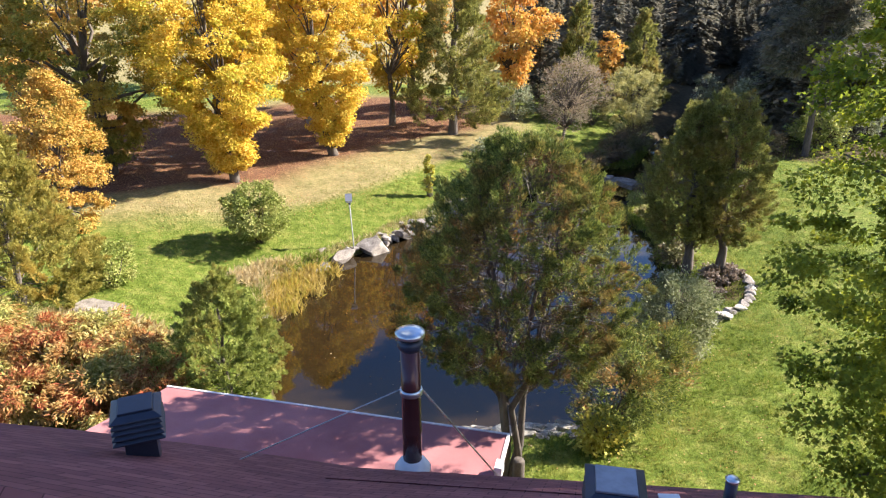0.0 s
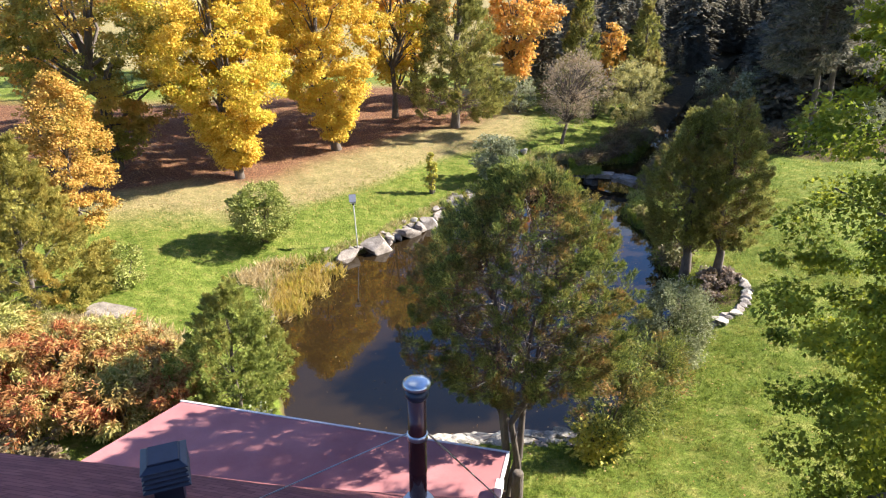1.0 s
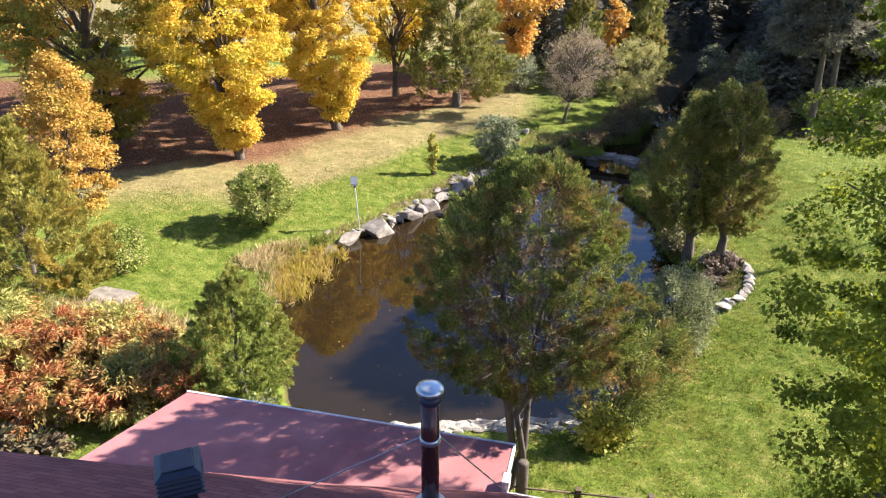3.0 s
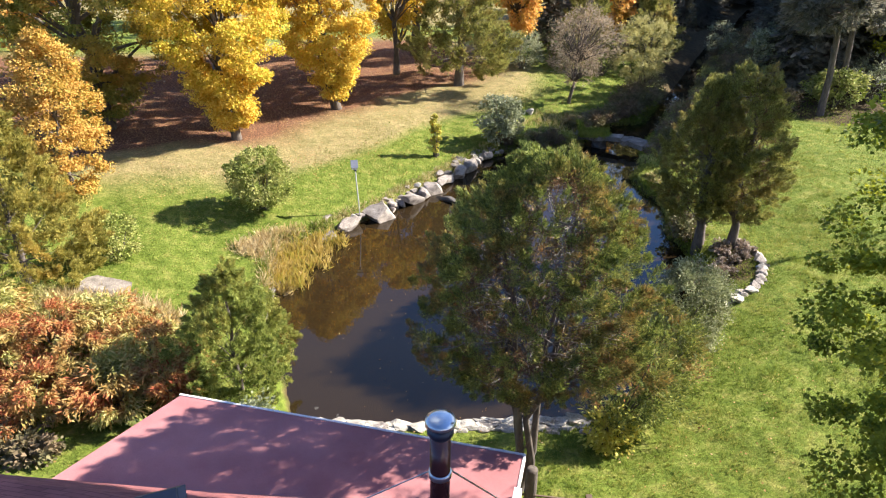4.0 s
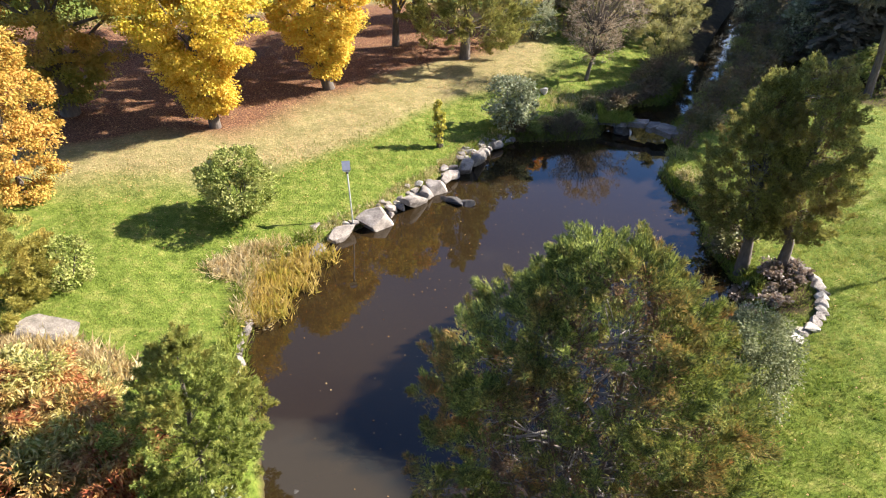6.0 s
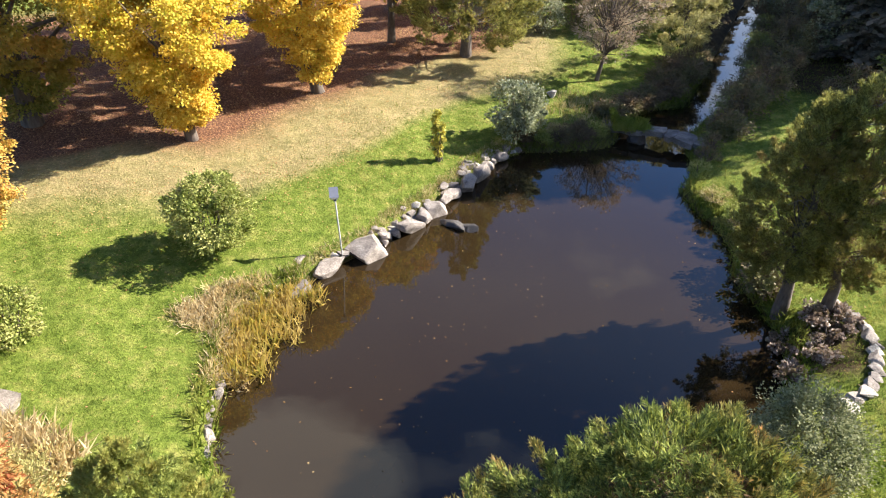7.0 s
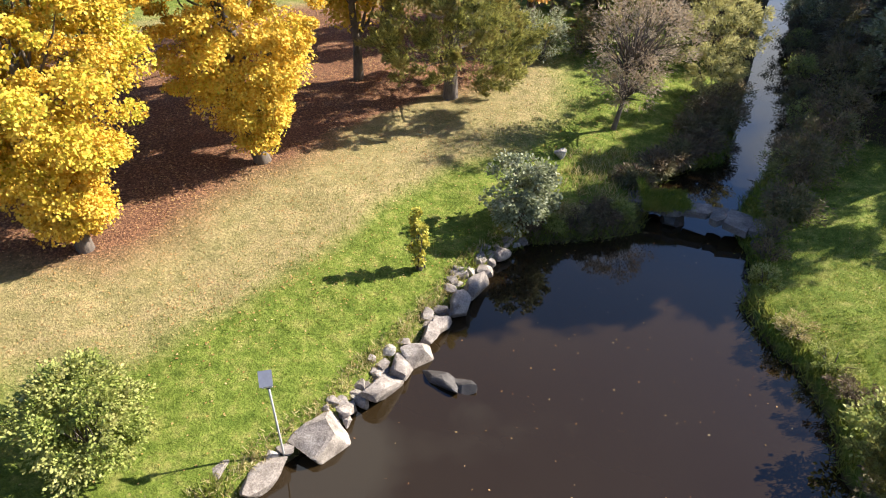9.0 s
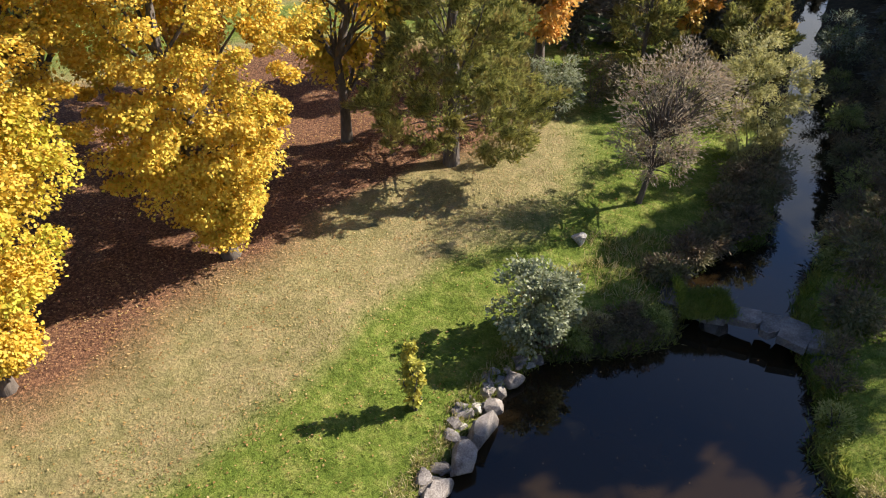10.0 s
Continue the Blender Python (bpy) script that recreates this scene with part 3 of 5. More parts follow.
def wood(name, rng, base, stems, targets, r0, mat, parent, forks=0, height_of=0.75, limb=0.45):
    """Trunk stems and limbs that run out to the given clump centres."""
    v, f, s = [], [], []
    lines = []
    for (tx, ty, tz), r in stems:
        pts = bent(base, (tx, ty, tz), rng, 0.05, 7)
        pts[0] = Vector(base) + Vector((rng.uniform(-0.3, 0.3) * forks, rng.uniform(-0.3, 0.3) * forks, -0.25))
        radii = [r * (1.35 if i == 0 else 1.0) * (1 - 0.85 * i / (len(pts) - 1)) for i in range(len(pts))]
        ring_tube(v, f, s, pts, radii, 8)
        lines.append((pts, radii))
    for t in targets:
        pts, radii = lines[int(rng.integers(len(lines)))]
        zs = [p.z for p in pts]
        want = base[2] + (t[2] - base[2]) * rng.uniform(0.45, height_of)
        i = min(range(1, len(pts) - 1), key=lambda k: abs(zs[k] - want))
        r = max(0.01, radii[i] * limb)
        line = bent(pts[i], t, rng, 0.1, 4)
        ring_tube(v, f, s, line, [r * (1 - 0.85 * k / 4) for k in range(5)], 5)
    return mesh_object(name, v, f, s, mat, parent, smooth=True)


def profile_dome(h):
    return np.clip(np.sin(np.pi * np.clip(h, 0, 1) ** 0.8) ** 0.6, 0, 1)


def broad_tree(name, seed, x, y, z0, z1, radius, mat, label, bark=M_BARK, r0=0.2, count=130, per=220, leaf=0.17, r_clump=0.75, profile=profile_maple,
               shape=LEAF_PLAIN, lump=0.4, lean=(0, 0), group="", category="tree", limbs=26, flat=0.6, hollow=0.35, stretch=1.0):
    rng = np.random.default_rng(seed)
    g = ground_at(x, y)
    root = empty(name, x, y, g)
    c, out = clumps(rng, 0, 0, z0 - g, z1 - g, radius, profile, count, lump, lean, hollow)
    c[:, 1] *= stretch
    p, d, oo = leaves_in(rng, c, out, per, r_clump, flat)
    n = len(p)
    axis = 0.5 * d + 0.5 * oo + rng.normal(size=(n, 3)) * 0.5 + np.array((0, 0, -0.35))
    face = rng.normal(size=(n, 3)) * 0.55 + oo * 0.45 + np.array((0, 0, 0.8))
    scatter("crown", p, axis, face, rng.uniform(0.65, 1.25, n) * leaf, shape, mat, root)
    top = z0 - g + (z1 - z0) * 0.8
    pick = c[rng.permutation(len(c))[:limbs]]
    wood("trunk", rng, (0, 0, 0), [((lean[0] * 0.8, lean[1] * 0.8, top), r0)], pick, r0, bark, root)
    return tagged(root, label, category, group)


def profile_column(h):
    """Clothed nearly to the ground, full to two thirds of the height, then rounded off."""
    return np.clip(np.clip(0.62 + 1.6 * h, 0, 1) * np.sqrt(np.clip(1 - (np.maximum(h, 0.45) - 0.45) ** 2 / 0.31, 0.02, 1)), 0, 1)


def profile_spire(h):
    return np.clip(np.where(h < 0.32, 0.72 + 0.28 * h / 0.32, 1 - ((np.maximum(h, 0.32) - 0.32) / 0.68) ** 1.6), 0.03, 1)


def plumes_in(rng, c, out, per, length, width):
    """Sprays gathered into upswept plumes, one from each centre."""
    n = len(c) * per
    lift = unit(out * 0.75 + np.array((0, 0, 0.5)) + rng.normal(size=(len(c), 3)) * 0.4)
    ll = rng.uniform(0.6, 1.25, len(c)) * length
    u = rng.random(n) ** 0.8
    d = unit(rng.normal(size=(n, 3)))
    axis = np.repeat(lift, per, 0)
    p = np.repeat(c, per, 0) + axis * (np.repeat(ll, per) * (u - 0.35))[:, None] + d * (width * (1.1 - 0.85 * u) * rng.uniform(0.3, 1.0, n))[:, None]
    return p, d, axis


def cedar(name, seed, x, y, z0, z1, radius, mat, label, stems=1, count=120, per=110, spray=0.3, r_clump=0.5, profile=profile_flame, lean=(0, 0), r0=0.13,
          lump=0.25, limbs=40, group="", hollow=0.35, spread=0.3, dead=0, twigs=0, stretch=1.0, shift=0.0):
    rng = np.random.default_rng(seed)
    g = ground_at(x, y)
    root = empty(name, x, y, g)
    c, out = clumps(rng, 0, 0, z0 - g, z1 - g, radius, profile, count, lump, lean, hollow)
    c[:, 1] *= stretch
    c[:, 0] += shift
    p, d, oo = plumes_in(rng, c, out, per, r_clump * 1.7, r_clump * 0.85)
    n = len(p)
    axis = 0.5 * d + 0.75 * oo + rng.normal(size=(n, 3)) * 0.3 + np.array((0, 0, 0.25))
    side = np.stack((-oo[:, 1], oo[:, 0], np.zeros(n)), 1)
    face = rng.normal(size=(n, 3)) * 0.7 + side * 0.5 + oo * 0.4
    scatter("crown", p, axis, face, rng.uniform(0.6, 1.3, n) * spray, SPRAY_FINE if spray < 0.1 else SPRAY, mat, root)
    tops = []
    for k in range(stems):
        w = 2 * math.pi * k / max(1, stems) + 0.6
        off = spread if stems > 1 else 0.0
        tops.append(((shift + lean[0] * 0.7 + math.cos(w) * off * radius, lean[1] * 0.7 + math.sin(w) * off * radius, z0 - g + (z1 - z0) * rng.uniform(0.75, 0.88)), r0 * rng.uniform(0.8, 1.1)))
    pick = c[rng.permutation(len(c))[:limbs]]
    wood("trunk", rng, (0, 0, 0), tops, pick, r0, M_BARK_CEDAR, root, 1 if stems > 1 else 0, 0.85, 0.2)
    if dead:                                       # brown inner sprays, also set here to darken the crown's shaded inside
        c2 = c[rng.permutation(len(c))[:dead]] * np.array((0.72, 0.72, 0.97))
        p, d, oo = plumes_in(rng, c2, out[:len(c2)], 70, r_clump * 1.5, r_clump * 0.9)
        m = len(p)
        scatter("inner_foliage", p, 0.5 * d + 0.4 * oo + np.array((0, 0, -0.3)), rng.normal(size=(m, 3)), rng.uniform(0.6, 1.3, m) * spray * 0.8, SPRAY, M_CEDAR_INNER, root)
    if twigs:                                      # bare grey boughs that show through the crown
        v, f, s = [], [], []
        for t in c[rng.permutation(len(c))[:twigs]]:
            k = rng.uniform(0.05, 0.3)
            a = (t[0] * k, t[1] * k, t[2] - rng.uniform(0.1, 0.6))
            line = bent(a, t * np.array((0.9, 0.9, 0.93)), rng, 0.12, 4)
            ring_tube(v, f, s, line, [0.02, 0.016, 0.012, 0.008, 0.003], 4)
            for q in (1, 2, 3):
                e = line[q] + Vector(rng.normal(size=3)) * 0.22 + Vector((t[0], t[1], 0)).normalized() * 0.15
                ring_tube(v, f, s, [line[q], line[q].lerp(e, 0.5) + Vector((0, 0, 0.02)), e], [0.009, 0.006, 0.002], 3)
        tagged(mesh_object("dead_wood", v, f, s, M_BARK_PALE, root, smooth=True), kind="stuff")
    return tagged(root, label, "cedar tree", group)


def shrub(name, seed, x, y, radius, tall, mat, label, count=40, per=90, leaf=0.12, r_clump=0.32, shape=LEAF_PLAIN, up=0.0, stretch=(1, 1), category="shrub", group="", lump=0.25, bark=M_BARK):
    rng = np.random.default_rng(seed)
    g = ground_at(x, y)
    root = empty(name, x, y, g)
    c, out = clumps(rng, 0, 0, 0.12 * tall, tall, radius, profile_round, count, lump, (0, 0), 0.25)
    c = c * np.array((stretch[0], stretch[1], 1))
    p, d, oo = leaves_in(rng, c, out, per, r_clump, 0.8)
    p[:, 2] = np.maximum(p[:, 2], 0.02)
    n = len(p)
    axis = 0.6 * d + 0.6 * oo + rng.normal(size=(n, 3)) * 0.4 + np.array((0, 0, up))
    face = rng.normal(size=(n, 3)) * 0.6 + oo * 0.4 + np.array((0, 0, 0.6))
    scatter("foliage", p, axis, face, rng.uniform(0.6, 1.3, n) * leaf, shape, mat, root)
    v, f, s = [], [], []
    for t in c[rng.permutation(len(c))[:14]]:
        ring_tube(v, f, s, bent((rng.normal() * 0.06, rng.normal() * 0.06, -0.1), t, rng, 0.1, 3), [0.028, 0.02, 0.014, 0.006], 5)
    tagged(mesh_object("woody_base", v, f, s, bark, root, smooth=True), kind="stuff")
    return tagged(root, label, category, group)


def build_spruce(seed, tall, radius):
    rng = np.random.default_rng(seed)
    root = empty("spruce_tree", 0, 0, 0)
    pts, axes = [], []
    v, f, s = [], [], []
    ring_tube(v, f, s, [(0, 0, -0.3), (0, 0, tall * 0.5), (0, 0, tall)], [0.22, 0.13, 0.02], 7)
    z = tall * 0.06
    while z < tall * 0.985:
        h = z / tall
        r = radius * (1 - h) ** 0.85 * rng.uniform(0.8, 1.15) + 0.12
        for k in range(int(8 - 3 * h)):
            a = rng.random() * 2 * math.pi
            length = r * rng.uniform(0.75, 1.15)
            tip = Vector((math.cos(a) * length, math.sin(a) * length, -0.22 * length))
            if k % 2 == 0:
                ring_tube(v, f, s, [(0, 0, z), (tip.x, tip.y, z + tip.z)], [0.03 * (1 - h) + 0.008, 0.004], 4)
            m = int(5 + 11 * length)
            for q in rng.random(m) ** 0.7:
                side = rng.normal() * 0.16 * length * (1.15 - q)
                pts.append((tip.x * q - math.sin(a) * side, tip.y * q + math.cos(a) * side, z + tip.z * q * q + rng.normal() * 0.05))
                axes.append((math.cos(a) + rng.normal() * 0.5, math.sin(a) + rng.normal() * 0.5, -0.35 + rng.normal() * 0.25))
        z += 0.26 + 0.2 * (1 - h)
    p, ax = np.array(pts), np.array(axes)
    n = len(p)
    scatter("crown", p, ax, rng.normal(size=(n, 3)) * 0.4 + np.array((0, 0, 1.0)), rng.uniform(0.36, 0.66, n), BOUGH, M_SPRUCE, root)
    mesh_object("trunk", v, f, s, M_BARK, root, smooth=True)
    return tagged(root, "tall dark spruce standing in shaded woodland", "spruce tree", "spruces of the dark wood")


# yellow and orange maples on the left lawn
broad_tree("maple_tree", 11, -11.4, 33.2, 1.75, 15.0, 3.6, M_MAPLE_YELLOW, "bright yellow sugar maple with a full autumn crown", r0=0.2, count=520, per=300, leaf=0.095, r_clump=0.52, hollow=0.2, lump=0.2, lean=(-1.6, 0), group="autumn maples", flat=0.62, shape=LEAF_SMALL)
broad_tree("maple_tree", 12, -7.5, 38.9, 1.9, 14.0, 3.4, M_MAPLE_GOLD, "golden yellow maple with orange tinted leaves", r0=0.24, count=480, per=280, leaf=0.095, r_clump=0.52, hollow=0.15, lump=0.2, lean=(-1.6, 0), group="autumn maples", flat=0.62, shape=LEAF_SMALL)
broad_tree("maple_tree", 13, -18.1, 33.8, 2.0, 15.5, 4.4, M_MAPLE_TURNING, "large maple turning from green to brown and orange", r0=0.34, count=400, per=190, leaf=0.14, r_clump=0.6, group="autumn maples", hollow=0.5, flat=0.5)
broad_tree("maple_tree", 14, -15.9, 26.2, 0.9, 7.6, 1.7, M_MAPLE_YOUNG, "young orange maple with a narrow leafy crown", r0=0.1, count=190, per=230, leaf=0.1, r_clump=0.42, lump=0.2, profile=profile_flame, group="autumn maples")
broad_tree("maple_tree", 15, -4.3, 53.5, 4.0, 18.0, 4.4, M_MAPLE_ORANGE, "tall orange maple with a dark straight trunk", r0=0.36, count=130, per=130, leaf=0.24, group="autumn maples")
broad_tree("maple_tree", 16, -5.0, 46.5, 3.8, 14.5, 3.2, M_MAPLE_YELLOW, "yellow-green maple behind the golden one", r0=0.2, count=130, per=160, leaf=0.19, group="autumn maples")
broad_tree("maple_tree", 17, 3.4, 55.5, 3.0, 11.0, 2.6, M_MAPLE_ORANGE, "bright orange maple at the wood's edge", r0=0.25, count=110, per=130, leaf=0.24, group="autumn maples")
broad_tree("maple_tree", 18, -26.0, 41.0, 4.0, 17.0, 5.0, M_MAPLE_ORANGE, "wide orange-brown maple on the far lawn", r0=0.36, count=130, per=130, leaf=0.26, group="autumn maples")
broad_tree("maple_tree", 19, -16.5, 46.0, 4.5, 17.0, 4.4, M_MAPLE_TURNING, "browning maple standing in fallen leaves", r0=0.34, count=120, per=130, leaf=0.26, group="autumn maples")
broad_tree("maple_tree", 20, -10.6, 46.8, 4.5, 16.5, 3.6, M_MAPLE_ORANGE, "orange maple with a pale straight trunk", r0=0.24, count=120, per=130, leaf=0.24, group="autumn maples", bark=M_BARK_PALE)
broad_tree("maple_tree", 21, -33.0, 52.0, 4.0, 17.0, 5.0, M_MAPLE_GOLD, "wide golden maple across the far field", r0=0.36, count=110, per=110, leaf=0.3, group="autumn maples")
broad_tree("maple_tree", 22, -19.0, 66.0, 4.0, 17.0, 5.0, M_MAPLE_ORANGE, "wide orange maple across the far field", r0=0.36, count=110, per=110, leaf=0.3, group="autumn maples")

# big green maple beside the house
broad_tree("maple_tree", 31, 10.95, 9.1, 0.9, 16.3, 5.9, M_MAPLE_GREEN, "large green maple with leaves just turning yellow", r0=0.36, count=1650, per=140, leaf=0.088, r_clump=0.42, profile=profile_dome,
           shape=LEAF_STAR, lump=0.12, limbs=55, hollow=0.15, flat=0.45, stretch=0.62, lean=(-1.05, 0.1))

# out-of-view maple, added only to throw shade on the main roof
broad_tree("maple_tree", 32, 13.8, 12.4, 15.8, 22.8, 4.2, M_MAPLE_TURNING, "unseen tall maple added to shade the house roof", r0=0.4, count=420, per=70, leaf=0.3, r_clump=0.75, hollow=0.02, lump=0.1)

# another unseen maple, placed so its crown's shadow lands on the pond
broad_tree("maple_tree", 33, 23.6, 28.2, 14.0, 17.8, 2.4, M_MAPLE_TURNING, "unseen tall maple added to shade the pond", r0=0.06, count=170, per=70, leaf=0.28, r_clump=0.7, hollow=0.05, lump=0.15)

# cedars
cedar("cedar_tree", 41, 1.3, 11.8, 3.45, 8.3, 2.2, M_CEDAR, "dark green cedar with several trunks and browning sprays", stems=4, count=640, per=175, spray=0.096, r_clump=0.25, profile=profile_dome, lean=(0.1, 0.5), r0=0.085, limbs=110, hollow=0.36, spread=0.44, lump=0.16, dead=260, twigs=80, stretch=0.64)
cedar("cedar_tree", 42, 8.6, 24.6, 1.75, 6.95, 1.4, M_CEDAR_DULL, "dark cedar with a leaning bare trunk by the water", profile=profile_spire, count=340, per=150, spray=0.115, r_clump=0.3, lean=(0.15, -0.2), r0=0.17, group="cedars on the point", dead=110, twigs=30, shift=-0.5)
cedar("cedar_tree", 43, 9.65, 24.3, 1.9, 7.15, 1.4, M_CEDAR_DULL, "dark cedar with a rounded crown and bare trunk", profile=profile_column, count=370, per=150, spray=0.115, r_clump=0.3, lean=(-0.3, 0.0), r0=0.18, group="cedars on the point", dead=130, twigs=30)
cedar("cedar_tree", 44, -13.5, 19.1, 0.6, 6.9, 2.45, M_CEDAR_OLIVE, "broad olive-green cedar clothed to the ground", count=560, per=120, spray=0.14, r_clump=0.3, profile=profile_cone)
cedar("cedar_tree", 45, -5.75, 15.2, 0.3, 4.2, 1.5, M_CEDAR_FRESH, "small bright green cedar beside the house", count=380, per=120, spray=0.11, r_clump=0.23, profile=profile_spire, r0=0.07, lump=0.3)
cedar("cedar_tree", 46, -0.85, 45.4, 2.0, 13.0, 3.0, M_CEDAR_DULL, "tall olive cedar with a short bare trunk", count=300, per=110, spray=0.26, r_clump=0.6, profile=profile_cone, r0=0.25, stems=2, spread=0.05)
cedar("cedar_tree", 47, 8.2, 54.0, 1.5, 9.2, 1.6, M_CEDAR_DULL, "narrow pointed cedar at the wood's edge", count=110, per=60, spray=0.36, profile=profile_cone)
cedar("cedar_tree", 48, 12.8, 53.5, 1.5, 8.6, 1.6, M_CEDAR_DULL, "narrow pointed cedar beside the stream", count=110, per=60, spray=0.36, profile=profile_cone)

# shrubs
shrub("round_bush", 51, -8.25, 26.2, 1.22, 2.4, M_BUSH, "round leafy green bush on the lawn", count=140, per=150, leaf=0.085, r_clump=0.3, lump=0.28)
shrub("dogwood_bush", 52, 1.5, 36.2, 1.15, 2.4, M_SILVER, "dogwood bush with silvery green leaves", count=80, per=95, leaf=0.125, shape=LEAF_PLAIN)
shrub("silver_shrub", 53, 6.3, 18.1, 1.1, 2.6, M_SAGE, "fine-leaved silvery shrub beside the pond", count=150, per=190, leaf=0.06, lump=0.4)
shrub("willow_bush", 54, 10.8, 46.8, 1.8, 4.7, M_WILLOW, "pale willow bush by the stream", count=130, per=110, leaf=0.15, shape=LEAF_LONG)
broad_tree("young_maple", 55, 11.0, 57.0, 2.5, 7.0, 1.1, M_MAPLE_ORANGE, "slender orange maple before the dark wood", r0=0.08, count=40, per=80, leaf=0.22, r_clump=0.5)
shrub("sapling", 56, -1.7, 33.5, 0.2, 2.1, M_SAPLING, "slim yellow-green sapling standing in the lawn", count=26, per=50, leaf=0.12, r_clump=0.14, category="sapling")

# dark spruce wood beyond the stream
SPRUCES = [build_spruce(61, 17.0, 3.0), build_spruce(62, 14.0, 2.6), build_spruce(63, 19.0, 3.2)]
rng = np.random.default_rng(64)
spots = []
for y in range(47, 84, 4):                      # rows along the stream's far bank
    for k in range(5):
        spots.append((17.2 + (y - 43) * 0.45 + k * 4.2 + rng.uniform(-1, 1), y + rng.uniform(-1.4, 1.4) + k * 0.6))
for k in range(34):                             # a far rank that closes the view
    spots.append((6 + k * 1.35 + rng.uniform(-1, 1), rng.uniform(84, 96)))
for k in range(26):                             # and across the back
    spots.append((rng.uniform(4.5, 15) + (k % 3) * 2.5, 59 + (k // 6) * 5 + rng.uniform(-1.5, 1.5)))
spots = [(x, y) for x, y in spots if shore_distance(np.array([x]), np.array([y]))[0] > 1.6]
SPRUCES[0].matrix_basis = pose(38, 58, ground_at(38, 58))
SPRUCES[1].matrix_basis = pose(42, 66, ground_at(42, 66))
SPRUCES[2].matrix_basis = pose(36, 71, ground_at(36, 71))
for x, y, tall in ((21.0, 46.8, 11.5), (23.5, 48.5, 13.0), (26.5, 49.5, 14.0), (29.0, 51.0, 15.0), (31.5, 48.5, 13.0)):   # dense edge whose shade lies over the stream
    s = tall / 17.0
    copy_thing(SPRUCES[0], pose(x, y, ground_at(x, y) - 0.05, 0, 0, x * 40) @ Matrix.Diagonal((s * 1.5, s * 1.5, s, 1)))
for k in range(26):                             # a farther rank beyond the stream's end
    x, y, s = 34 + k * 1.3 + rng.uniform(-1, 1), rng.uniform(116, 128), rng.uniform(0.55, 0.68)
    copy_thing(SPRUCES[k % 3], pose(x, y, ground_at(x, y) - 0.05, 0, 0, rng.uniform(0, 360)) @ Matrix.Diagonal((s * 1.3, s * 1.3, s, 1)))
for k in range(26):                             # and one before it
    x, y, s = 24 + k * 1.5 + rng.uniform(-1, 1), rng.uniform(99, 112), rng.uniform(0.36, 0.45)
    copy_thing(SPRUCES[k % 3], pose(x, y, ground_at(x, y) - 0.05, 0, 0, rng.uniform(0, 360)) @ Matrix.Diagonal((s * 1.6, s * 1.6, s, 1)))
for k in range(60):                             # low young spruces where the stream leaves the view
    y = rng.uniform(73, 100)
    x = 15 + (y - 50) * 0.47 + rng.uniform(-7, 7)
    s = (0.17 * (y - 60) + 0.8) / 17.0 * rng.uniform(0.8, 1.1)
    if shore_distance(np.array([x]), np.array([y]))[0] > 0.8:
        copy_thing(SPRUCES[0], pose(x, y, ground_at(x, y) - 0.05, 0, 0, rng.uniform(0, 360)) @ Matrix.Diagonal((s * 2, s * 2, s, 1)))
for k in range(70):                             # young growth under the wood's edge
    y = 50 + 26 * rng.random()
    x = 17.2 + (y - 48) * 0.5 + rng.uniform(0, 9)
    if shore_distance(np.array([x]), np.array([y]))[0] > 1.2:
        s = rng.uniform(0.16, 0.28)
        copy_thing(SPRUCES[k % 3], pose(x, y, ground_at(x, y) - 0.05, 0, 0, rng.uniform(0, 360)) @ Matrix.Diagonal((s * 2.2, s * 2.2, s, 1)))
for k, (x, y) in enumerate(spots):
    tall = min(17.0, max(5.0, 0.72 * (x - 5.0))) if y < 58 or x > 18 else rng.uniform(8, 10)
    if y > 60 and abs(x - 15 - (y - 50) * 0.47) < 5:
        tall = min(tall, max(2.5, 0.17 * (y - 60)))
    if y < 57:
        tall = min(tall, 7.0 if x < 24.5 else 9.0 + 0.9 * max(0, y - 46))
    if 48 < y < 61 and x > 17:
        tall = min(tall, 1.5 + (x - 10.8) / 1.47)
    wide = 1.6 if x < 26 and y < 54 else 1.15
    s = tall * rng.uniform(0.85, 1.1) / (17.0, 14.0, 19.0)[k % 3]
    copy_thing(SPRUCES[k % 3], pose(x, y, ground_at(x, y) - 0.05, 0, 0, rng.uniform(0, 360)) @ Matrix.Diagonal((s * wide, s * wide, s, 1)))

